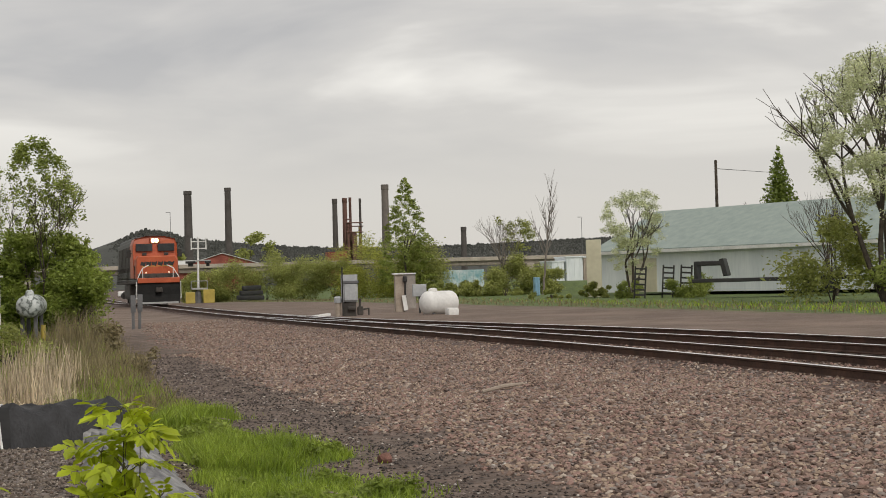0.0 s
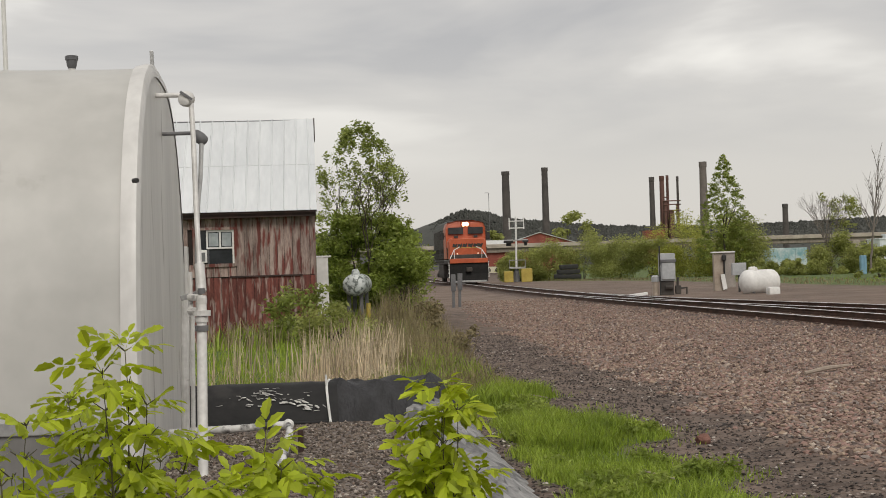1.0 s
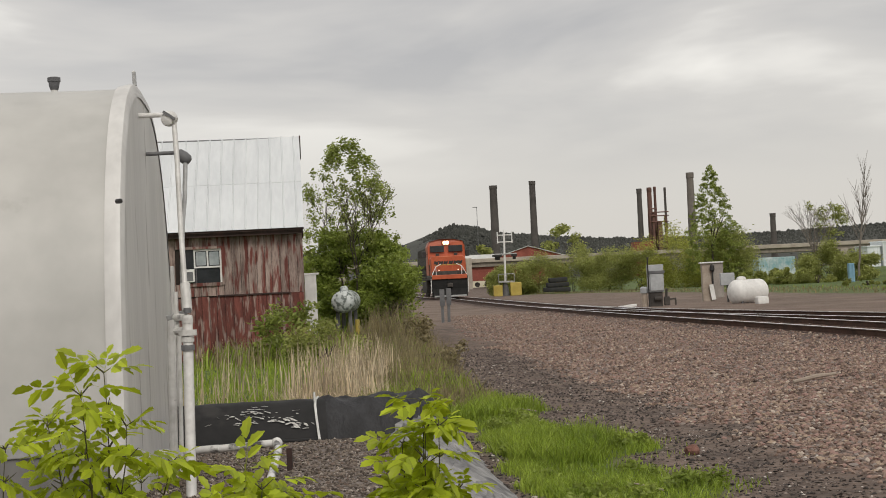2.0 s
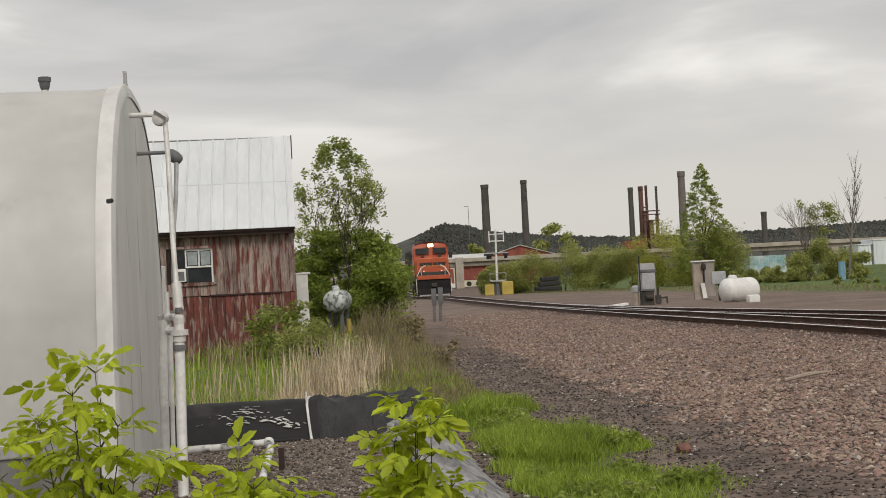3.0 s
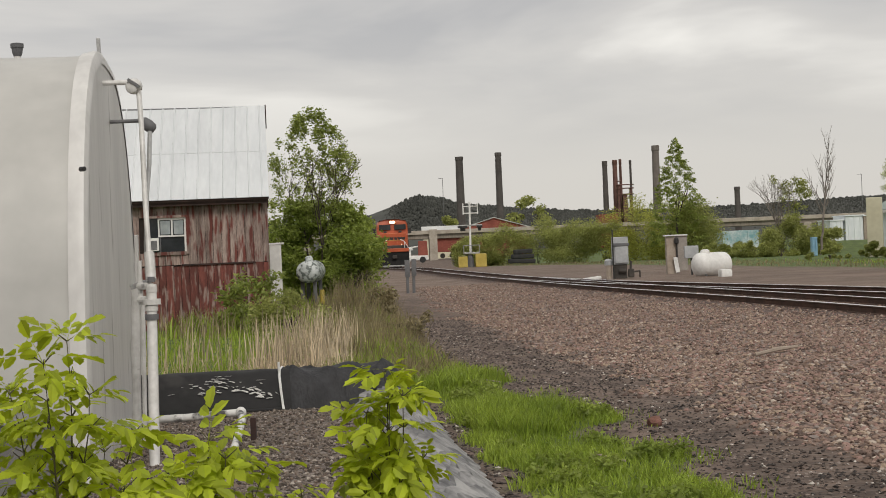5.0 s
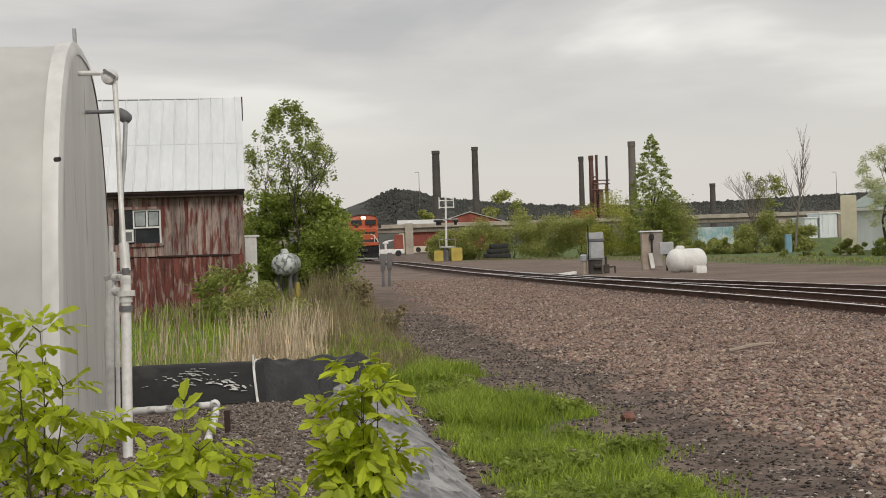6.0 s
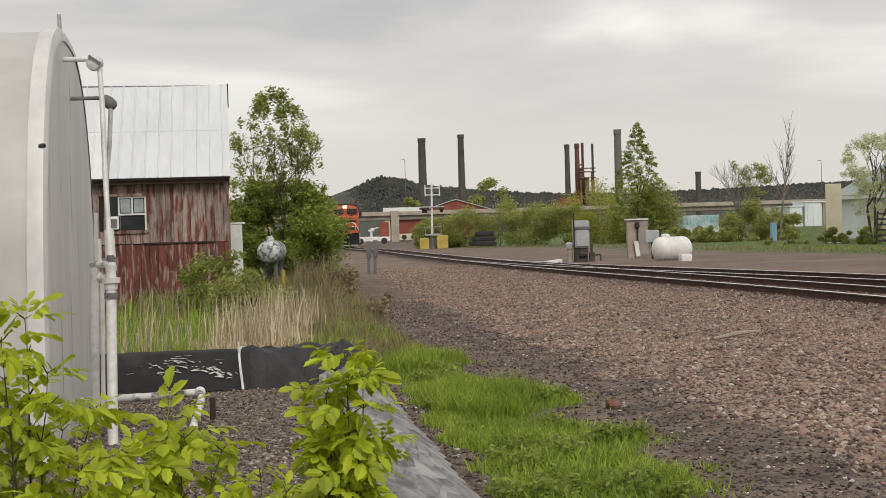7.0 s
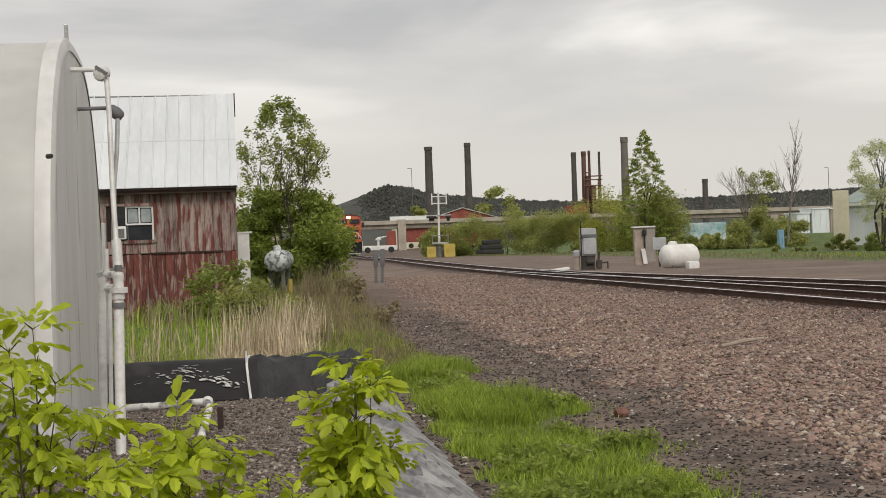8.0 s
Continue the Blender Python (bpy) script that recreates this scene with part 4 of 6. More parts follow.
def vent_pipes():
    t = thing("drain_pipe", "pale plastic stand pipe with couplings, strapped beside the greenhouse", "pipe")
    bm = bmesh.new()
    pipe(bm, [(-2.60, 12.55, 3.14), (-2.24, 12.58, 3.14)], 0.022)
    part("top_arm", bm, M["pvc"], t)
    bm = bmesh.new()
    lathe(bm, [(-0.01, 0.03), (0.0, 0.055), (0.03, 0.068), (0.08, 0.068), (0.11, 0.055), (0.12, 0.03)], (-2.20, 12.53, 3.10), (0.2, 1, 0.1), 16)
    elbow = part("elbow", bm, M["pvc"], t, "round elbow fitting", True)
    bm = bmesh.new()
    box(bm, -0.06, 0.06, -0.012, 0.0, -0.012, 0.012, pose(-2.18, 12.52, 3.125, 0, 35, 0))
    part("clamp_slot", bm, M["grey_dark"], elbow)
    bm = bmesh.new()
    pipe(bm, [(-2.15, 12.58, 3.07), (-2.125, 12.5, 2.75), (-2.085, 12.3, 2.09), (-2.045, 12.14, 1.66)], 0.022, 10)
    part("upper_run", bm, M["pvc"], t, smooth=True)
    bm = bmesh.new()
    rod(bm, (-2.045, 12.14, 1.68), (-2.02, 12.05, 1.46), 0.042, 0.042, 12)
    part("sleeve", bm, M["pvc"], t, smooth=True)
    bm = bmesh.new()
    rod(bm, (-2.01, 11.98, 1.42), (-1.98, 11.62, -0.05), 0.042, 0.042, 12)
    part("lower_run", bm, M["pvc"], t, smooth=True)
    for z, r, mt in ((1.44, 0.03, "grey_dark"), (1.36, 0.046, "pvc"), (1.26, 0.075, "pvc"), (1.21, 0.052, "pvc"), (1.14, 0.055, "grey_dark")):
        bm = bmesh.new()
        k = (z + 0.05) / 1.47
        rod(bm, (-1.98 - 0.03 * k, 11.62 + 0.36 * k, z), (-1.98 - 0.03 * k, 11.62 + 0.36 * k, z + 0.045), r, r, 14)
        part("coupling", bm, M[mt], t)
    bm = bmesh.new()
    for z in (1.30, 1.41):
        rod(bm, (-2.02, 12.0, z), (-2.13, 12.1, z), 0.03, 0.03, 10)
    rod(bm, (-2.12, 12.1, 1.26), (-2.12, 12.1, 1.62), 0.02, 0.02, 8)
    part("side_valve", bm, M["pvc_dirty"], t, "grimy side valve")
    bm = bmesh.new()
    box(bm, -0.07, 0.07, -0.01, 0.01, -0.022, 0.022, pose(-2.17, 12.3, 1.42, 0, -16, 20), bevel=0.004)
    part("strap", bm, M["steel"], t)
    u = thing("conduit_pipe", "dark grey conduit with a bent head behind the stand pipe", "pipe")
    bm = bmesh.new()
    pipe(bm, [(-2.62, 13.2, 2.87), (-2.25, 13.2, 2.87)], 0.018)
    part("top_arm", bm, M["grey_dark"], u)
    bm = bmesh.new()
    lathe(bm, [(-0.06, 0.025), (-0.04, 0.045), (0.02, 0.056), (0.07, 0.05), (0.09, 0.03)], (-2.20, 13.2, 2.84), (0.75, 0, -0.65), 12)
    part("elbow", bm, M["grey_dark"], u, smooth=True)
    bm = bmesh.new()
    pipe(bm, [(-2.17, 13.2, 2.79), (-2.14, 12.9, 2.45), (-2.125, 12.62, 2.18), (-2.125, 12.5, 1.75), (-2.11, 12.45, 0.0)], 0.02, 10)
    part("run", bm, M["steel"], u)
    for x0, x1, r, h in ((-2.36, -2.32, 0.04, 1.40), (-2.29, -2.26, 0.02, 1.30)):
        p = tagged(new("stand_post"), "grey galvanised post against the greenhouse end", "post", "posts at the greenhouse end")
        bm = bmesh.new()
        rod(bm, (x0, 13.0, 0), (x1, 13.0, h), r, r, 10)
        part("post", bm, M["pvc"], p)
    w = thing("water_line", "white plastic pipe with an elbow lying above gravel", "pipe")
    bm = bmesh.new()
    pipe(bm, [(-2.5, 13.05, 0.20), (-1.95, 12.98, 0.225)], 0.035, 12)
    part("near_run", bm, M["pvc_dirty"], w, smooth=True)
    bm = bmesh.new()
    pipe(bm, [(-1.97, 12.985, 0.222), (-1.45, 12.98, 0.25), (-1.40, 12.7, 0.22), (-1.36, 11.9, 0.14), (-1.33, 10.9, 0.05)], 0.033, 12)
    part("run", bm, M["pvc_dirty"], w, smooth=True)
    bm = bmesh.new()
    knob(bm, (-1.44, 12.97, 0.25), 0.05, 12)
    part("elbow", bm, M["pvc"], w, smooth=True)
    bm = bmesh.new()
    box(bm, -1.36, -1.31, 12.95, 13.0, 0.0, 0.2, bevel=0.006)
    part("support", bm, M["dark_wood"], w)


vent_pipes()


# ---- raised beds covered with sheeting ----
def sheeting(name, label, path, width, height, mat, wrinkle, tag_group="", lift=0.0, folds=7.3, crease=0.0):
    """A low bank wrapped in cloth: a swept, wrinkled profile along a path of (x, y)."""
    pts = []
    for (x0, y0), (x1, y1) in zip(path, path[1:]):
        n = max(2, int(math.hypot(x1 - x0, y1 - y0) / 0.04))
        pts += [(x0 + (x1 - x0) * k / n, y0 + (y1 - y0) * k / n) for k in range(n)]
    pts.append(path[-1])
    P = np.array(pts)
    d = np.gradient(P, axis=0)
    d /= np.linalg.norm(d, axis=1)[:, None]
    nrm = np.stack([-d[:, 1], d[:, 0]], -1)
    s = np.arange(len(P)) * 0.04
    K = 22
    verts = []
    for j in range(len(P)):
        ends = 1.0 if lift else min(1.0, j / 7)
        for k in range(K + 1):
            u = k / K
            across = (u - 0.5) * width
            prof = (1 - abs(2 * u - 1) ** 3.2) * height * ends
            wr = wrinkle * (0.9 - 1.5 * abs(math.sin(s[j] * folds + u * 5.0 + 1.6 * math.sin(s[j] * 1.9 + u * 2))) ** 0.5 + 0.45 * math.sin(s[j] * 17 - u * 9 + 2 * math.sin(s[j] * 4)) + 0.5 * math.sin(s[j] * 2.7 + u * 3))
            if crease:
                v = s[j] * 9.5 + u * 5.5 + 0.9 * math.sin(s[j] * 2.3) + 0.5 * math.sin(u * 4 + s[j] * 3)
                v2 = s[j] * 21 - u * 4.5 + 1.3 * math.sin(s[j] * 3.1 + u * 3)
                wr += crease * (1 - 2 * abs(math.sin(v)) ** 0.6 + 0.16 * (1 - 2 * abs(math.sin(v2)) ** 0.7))
            q = P[j] + nrm[j] * (across + wr * 0.5)
            verts.append((q[0], q[1], float(land(q[0], q[1])) - 0.02 + prof + wr * 0.6 * (0.12 + prof / height)))
    i = (np.arange(len(P) - 1)[:, None] * (K + 1) + np.arange(K)[None]).ravel()
    ob = raw(name, verts, np.stack([i, i + 1, i + K + 2, i + K + 1], -1), mat)
    ob.data.polygons.foreach_set("use_smooth", [True] * len(ob.data.polygons))
    return tagged(ob, label, "sheeting", tag_group)


bank = sheeting("plastic_sheeting", "black plastic sheeting with peeled white patches over a low bank", [(-1.22, 15.76), (-3.0, 15.55), (-5.5, 15.3)], 0.8, 0.44, M["sheet_black"], 0.010, "", 1.0)
hem = bmesh.new()
rod(hem, (-1.25, 15.357, float(land(-1.25, 15.3)) + 0.012), (-5.25, 14.917, float(land(-5.25, 15.0)) + 0.012), 0.018, 0.018, 8)
part("hem", hem, M["sheet_black"], bank, "rolled lower hem")
sheeting("ground_cloth", "dull black cloth draped in folds over the bank's end", [(0.05, 15.7), (-0.3, 15.92), (-0.7, 15.87), (-1.32, 15.77)], 0.82, 0.46, M["sheet_plain"], 0.04, folds=8.0, crease=0.03)
sheeting("weathered_cloth", "wrinkled grey weathered cloth with painted fold shading along the edge of the gravel yard", [(0.50, 6.5), (0.26, 8.8), (0.07, 11.5), (-0.08, 13.6), (-0.16, 15.5)], 0.72, 0.2, M["fabric_grey"], 0.05, folds=6.0, crease=0.12)


def torn_flakes():
    """Shreds of pale film left on the front of the black sheeting."""
    rng = random.Random(19)
    bm = bmesh.new()

    def face_at(x, u):
        y = 15.76 + (x + 1.22) * 0.118 - (u - 0.5) * 0.8
        return Vector((x, y - 0.016, 0.435 * (1 - (2 * u - 1) ** 3.2) - 0.005))

    for k in range(78):
        f = rng.random()
        if k < 44:
            x, u = -2.02 + 0.62 * f + rng.gauss(0, 0.03), 0.80 + 0.135 * f + rng.gauss(0, 0.012)
        elif k < 68:
            x, u = rng.gauss(-2.0, 0.13), rng.uniform(0.76, 0.92)
        else:
            x, u = rng.uniform(-2.5, -1.4), rng.uniform(0.76, 0.9)
        ln, w, a = rng.uniform(0.012, 0.055), rng.uniform(0.005, 0.015), rng.uniform(-0.9, 0.4)
        ring = []
        for j in range(7):
            b = j * math.tau / 7
            q = rng.uniform(0.55, 1.25)
            du, dv = math.cos(b) * ln * q, math.sin(b) * w * q
            ring.append(face_at(x + du * math.cos(a) - dv * math.sin(a), min(0.975, u - (du * math.sin(a) + dv * math.cos(a)) * 0.35)))
        vs = [bm.verts.new(p) for p in ring]
        c = bm.verts.new(sum(ring, Vector()) / 7 + Vector((0, -0.006, 0.003)))
        for j in range(7):
            bm.faces.new((vs[j], vs[(j + 1) % 7], c))
    part("torn_flakes", bm, M["pvc"], bank, "shreds of torn white film")["kind"] = "stuff"


torn_flakes()


def rope():
    ob = thing("tie_rope", "white rope tied over the black sheeting", "rope")
    bm = bmesh.new()
    pts = [(-1.30, 15.95, 0.41), (-1.305, 15.6, 0.42), (-1.30, 15.47, 0.36), (-1.285, 15.39, 0.24), (-1.27, 15.35, 0.12), (-1.255, 15.30, 0.02)]
    pipe(bm, pts, 0.014, 6)
    rod(bm, (-1.305, 15.5, 0.4), (-1.305, 15.5, 0.5), 0.012)
    part("rope", bm, M["rope"], ob)


rope()


# ---- vegetation ----
def leaf_cloud(centres, radii, n, size, seed, hollow=0.35, squash=0.8):
    """Leaves (folded quads) filling rough ellipsoids unevenly."""
    rng = np.random.default_rng(seed)
    centres, radii = np.array(centres, float), np.array(radii, float)
    vol = radii.prod(1) ** 0.8
    pick = rng.choice(len(centres), n, p=vol / vol.sum())
    d = rng.normal(size=(n, 3))
    d /= np.linalg.norm(d, axis=1)[:, None]
    r = (hollow + (1 - hollow) * rng.uniform(0, 1, n) ** 0.6)[:, None]
    p = centres[pick] + d * r * radii[pick] * (1 + 0.18 * rng.normal(size=(n, 1)))
    u = rng.normal(size=(n, 3))
    u[:, 2] *= 0.6
    u /= np.linalg.norm(u, axis=1)[:, None]
    w = np.cross(u, rng.normal(size=(n, 3)))
    w /= np.linalg.norm(w, axis=1)[:, None]
    s = (size * rng.uniform(0.55, 1.4, n))[:, None]
    up = np.array([[0, 0, 1.0]]) * s * 0.12
    v = np.stack([p - u * s, p - w * s * 0.45 + up, p + u * s, p + w * s * 0.45 + up], 1)
    f = np.arange(n * 4).reshape(n, 4)
    return v.reshape(-1, 3), np.concatenate([f[:, [0, 1, 2]], f[:, [0, 2, 3]]])


def limbs(bm, base, height, spread, rng, stems=1, depth=3, r=0.12, lean=0.0):
    """A trunk or several stems that fork; gives the twig ends."""
    ends = []

    def grow(p, d, length, rad, level):
        q = p
        steps = 3
        for k in range(steps):
            d2 = (d + Vector((rng.uniform(-1, 1), rng.uniform(-1, 1), rng.uniform(-0.2, 0.5))) * 0.16).normalized()
            nq = q + d2 * (length / steps)
            rod(bm, q, nq, rad * (1 - 0.25 * k / steps), rad * (1 - 0.25 * (k + 1) / steps), 6 if level < 2 else 4, caps=False)
            q, d = nq, d2
        ends.append((q, level))
        if level < depth:
            for _ in range(rng.choice((2, 3, 3))):
                nd = (d + Vector((rng.uniform(-1, 1), rng.uniform(-1, 1), rng.uniform(-0.1, 0.6))) * spread).normalized()
                grow(q, nd, length * rng.uniform(0.55, 0.8), rad * 0.58, level + 1)

    for s in range(stems):
        a = s * 2.4
        d = Vector((math.cos(a) * 0.25 * (stems > 1) + lean, math.sin(a) * 0.25 * (stems > 1), 1)).normalized()
        grow(Vector(base) + Vector((math.cos(a), math.sin(a), 0)) * r * (stems > 1), d, height * 0.34, r, 0)
    return ends


def tree(name, label, pos, height, mat, blobs, n, size, seed, stems=1, r=0.12, bark="bark", depth=3, spread=0.75, hollow=0.3, group="", category="tree", lower=None):
    x, y = pos
    t = thing(name, label, category, pose(x, y, float(land(x, y)) - 0.05), group)
    rng = random.Random(seed)
    bm = bmesh.new()
    limbs(bm, (0, 0, 0), height, spread, rng, stems, depth, r)
    part("trunk", bm, M[bark], t)
    if n:
        v, f = leaf_cloud([b[0] for b in blobs], [b[1] for b in blobs], n, size, seed, hollow)
        raw("crown", v, f, M[mat], t)
    if lower:
        blobs2, n2, mat2, size2 = lower
        v, f = leaf_cloud([b[0] for b in blobs2], [b[1] for b in blobs2], n2, size2, seed + 1, hollow)
        raw("undergrowth", v, f, M[mat2], t)
    return t


def upswept(name, label, pos, height, seed):
    """A leafless tree: one leaning trunk with twigs that sweep upwards from its upper half."""
    rng = random.Random(seed)
    x, y = pos
    t = thing(name, label, "tree", pose(x, y, float(land(x, y)) - 0.05))
    bm = bmesh.new()
    lean = Vector((0.11, 0, 1))

    def sweep(p, d, length, r, level):
        for k in range(4):
            nd = (d + Vector((rng.uniform(-0.09, 0.09), rng.uniform(-0.09, 0.09), 0.10))).normalized()
            q = p + nd * (length / 4)
            rod(bm, p, q, r * (1 - 0.2 * k), r * (0.8 - 0.2 * k) + 0.004, 5, caps=False)
            p, d = q, nd
            if level < 3:
                for _ in range(2 if level else 1):
                    b = rng.uniform(0, math.tau)
                    side = Vector((math.cos(b), math.sin(b), 0)) * rng.uniform(0.3, 0.6)
                    sweep(p, (d + side).normalized(), length * rng.uniform(0.35, 0.55), max(0.009, r * 0.45), level + 1)

    q = Vector((0, 0, 0))
    for k in range(8):
        nq = lean * (height * 0.62 * (k + 1) / 8) + Vector((rng.uniform(-0.04, 0.04), 0, 0))
        rod(bm, q, nq, 0.10 - 0.006 * k, 0.094 - 0.006 * k, 7, caps=False)
        q = nq
        if k > 3:
            for s in (-1, 1):
                sweep(q, Vector((s * rng.uniform(0.25, 0.45), rng.uniform(-0.3, 0.3), 1)).normalized(), height * rng.uniform(0.22, 0.34), 0.035, 2)
    sweep(q, lean.normalized(), height * 0.37, 0.05, 1)
    part("trunk", bm, M["bark_pale"], t)
    return t


def puffs(rng, cx, cz, rx, rz, n, r, ry=None):
    """Many small clumps inside a rough ellipse, so that the outline is uneven."""
    out = []
    for _ in range(n):
        a, q = rng.uniform(0, math.tau), rng.uniform(0.1, 1) ** 0.5
        s = rng.uniform(0.6, 1.25) * r
        out.append(((cx + math.cos(a) * q * rx, rng.uniform(-1, 1) * (ry or rx) * 0.7, cz + math.sin(a) * q * rz), (s, s, s * 0.8)))
    return out


def bush(name, label, pos, rx, h, mat, n, size, seed, ry=None, group="shrubs", z0=0.0):
    rng = random.Random(seed)
    x, y = pos
    t = thing(name, label, "shrub", pose(x, y, float(land(x, y)) + z0 - 0.05), group)
    bm = bmesh.new()
    limbs(bm, (0, 0, 0), h * 0.75, 0.9, rng, 4, 2, 0.03)
    part("stem", bm, M["bark"], t)
    v, f = leaf_cloud(*zip(*puffs(rng, 0, h * 0.5, rx, h * 0.48, 16, h * 0.26, ry)), n, size, seed, 0.2)
    v = v[:]
    v[:, 2] = np.maximum(v[:, 2], 0.02)
    raw("foliage", v, f, M[mat], t)
    return t


def blades(name, label, pts, hmin, hmax, width, lean, mat, seed, category="grass", tip=0.15):
    """Upright narrow blades, each of two bent pieces."""
    rng = np.random.default_rng(seed)
    P = np.array(pts)
    n = len(P)
    h = rng.uniform(hmin, hmax, n)
    a = rng.uniform(0, math.tau, n)
    side = np.stack([np.cos(a), np.sin(a), 0 * a], -1)
    b = rng.uniform(0, math.tau, n)
    out = np.stack([np.cos(b), np.sin(b), 0 * b], -1) * (rng.uniform(0, lean, n) * h)[:, None]
    w = (width * rng.uniform(0.6, 1.4, n))[:, None] * side
    up = np.stack([0 * h, 0 * h, h], -1)
    v = np.stack([P - w, P + w, P + up * 0.55 + out * 0.35 + w * 0.8, P + up * 0.55 + out * 0.35 - w * 0.8, P + up + out + w * tip, P + up + out - w * tip], 1)
    k = (np.arange(n) * 6)[:, None]
    f = np.concatenate([k + np.array([[0, 1, 2, 3]]), k + np.array([[3, 2, 4, 5]])])
    ob = raw(name, v.reshape(-1, 3), f, M[mat])
    return tagged(ob, label, category, kind="stuff")


def vegetation():
    rng = random.Random(8)
    # tree beside the barn with the thicket at its foot
    up = []
    for _ in range(210):
        h = rng.uniform(0, 1) ** 1.1
        half = 0.16 + 1.3 * (1 - h ** 2.9)
        s = rng.uniform(0.10, 0.23)
        up.append(((rng.uniform(-1, 1) * half - 0.02, rng.uniform(-1, 1) * half * 0.8, 2.6 + 3.35 * h), (s, s, s * 1.3)))
    low = puffs(rng, 0.15, 1.75, 1.7, 1.5, 150, 0.32, 1.0) + puffs(rng, 0.8, 1.7, 1.1, 1.2, 60, 0.28, 0.8)
    tree("tree", "leafy young tree beside the barn above a thicket", (-2.45, 44.0), 5.6, "leaf_mid", up, 9500, 0.05, 21, stems=6, r=0.032, hollow=0.0, spread=0.5, lower=(low, 34000, "leaf_under", 0.06))
    bush("shrub", "low green shrub against the barn wall", (-3.0, 31.5), 0.9, 1.35, "leaf_mid", 2600, 0.06, 31)
    bush("shrub", "low olive shrub growing among reeds", (-2.2, 29.0), 0.7, 0.9, "leaf_olive", 1600, 0.05, 32)
    bush("shrub", "dense green shrub at the edge of the thicket", (-1.35, 43.0), 0.8, 2.2, "leaf_under", 5200, 0.055, 35)
    bush("shrub", "thin brown brush beside the track bed", (-0.75, 37.0), 0.7, 0.75, "weeds", 900, 0.05, 33)
    bush("shrub", "brown brush with few leaves beside the cinders", (-0.05, 27.5), 0.6, 0.6, "weeds", 1000, 0.04, 34)
    # dry reeds, weeds and grass
    def in_reeds(x, y):
        return smooth01(0.0, 0.25, -0.55 - x + 0.25 * wave(x, y, 0.6)) * (0.12 + 0.88 * smooth01(-0.1, 0.45, wave(x, y, 0.55, 3.0))) * (0.13 + 0.87 * smooth01(-2.5, -1.5, x))
    blades("reeds", "dry pale reed stalks standing in a patchy belt", scatter(5200, -4.6, -0.3, 18.6, 25, in_reeds, 41), 0.28, 0.88, 0.0075, 0.22, "reed", 51, "reeds")
    blades("dead_reeds", "broken dead reeds at the foot of the belt", scatter(6500, -4.4, -0.3, 18.0, 21, in_reeds, 42), 0.08, 0.36, 0.007, 1.3, "reed", 52, "reeds")
    blades("reed_grass", "green grass between the dry reeds", scatter(9000, -5, -0.2, 17.5, 33, lambda x, y: 0.8 + 0 * x, 43), 0.06, 0.26, 0.008, 0.6, "grass", 53)
    blades("bank_grass", "short grass behind the sheeting", scatter(5200, -4.5, 0.2, 16.1, 18.2, lambda x, y: 0.9 + 0 * x, 44), 0.03, 0.12, 0.006, 0.8, "grass", 54)
    blades("far_weeds", "rank weeds between barn and track", scatter(9000, -5.0, -0.2, 30, 75, lambda x, y: smooth01(0.3, -0.3, x - np.interp(y, [30, 50, 75], [-0.5, -0.9, -2.5]) + 0.3 * wave(x, y, 1.5)), 49, 1.0), 0.15, 0.6, 0.018, 0.6, "weeds", 59)
    blades("far_greens", "green weeds between barn and track", scatter(9000, -5.0, -0.2, 30, 75, lambda x, y: smooth01(0.3, -0.3, x - np.interp(y, [30, 50, 75], [-0.5, -0.9, -2.5]) + 0.3 * wave(x, y, 1.5)), 50, 1.0), 0.15, 0.5, 0.02, 0.6, "grass", 60)
    blades("verge_weeds", "brownish weeds along the cinder edge", scatter(7000, -1.0, 1.2, 18, 40, lambda x, y: smooth01(0.25, -0.25, x - np.interp(y, [18, 22, 30, 40], [0.75, 0.45, 0.25, -0.2]) + 0.2 * wave(x, y, 0.8)), 45), 0.08, 0.28, 0.006, 0.8, "weeds", 55)
    blades("verge_greens", "green weeds among the dry stalks", scatter(11000, -0.9, 0.9, 16.3, 34, lambda x, y: smooth01(0.2, -0.2, x - np.interp(y, [17, 22, 32], [0.8, 0.35, 0.0])) * smooth01(-0.1, 0.3, wave(x, y, 0.7, 5.0)), 46), 0.08, 0.26, 0.010, 0.9, "grass", 56)
    g = lambda x, y: zones(x, y)[1] * (0.25 + 0.75 * smooth01(-0.3, 0.35, wave(x, y, 0.45, 2.0) + 0.5 * wave(x, y, 0.17, 9.0)))
    blades("lawn_grass", "short green grass strip beside the cloth edging", scatter(150000, -0.2, 2.4, 7.3, 21, g, 47, 1.2), 0.03, 0.10, 0.0042, 1.0, "grass", 57)
    def tall(x, y):
        a = np.hypot((x - 1.02) / 0.62, (y - 13.5) / 1.25) + 0.18 * wave(x, y, 0.3, 3.0)
        b = np.hypot((x - 0.75) / 0.55, (y - 17.3) / 1.3) + 0.25 * wave(x, y, 0.3, 5.0)
        return zones(x, y)[1] * np.maximum(smooth01(1.05, 0.75, a), 0.7 * smooth01(1.0, 0.6, b))
    blades("tall_grass", "taller bright tuft of grass on the verge", scatter(60000, 0.1, 2.0, 11.5, 19, tall, 48, 1.0), 0.08, 0.21, 0.005, 0.85, "grass", 58)
    # small broad weeds between the blades
    r = np.random.default_rng(91)
    P = scatter(900, -0.1, 2.2, 7.4, 20, lambda x, y: zones(x, y)[1] * smooth01(0.0, 0.4, wave(x, y, 0.5, 6.0)), 92, 1.2)
    hs = r.uniform(0.03, 0.10, len(P))
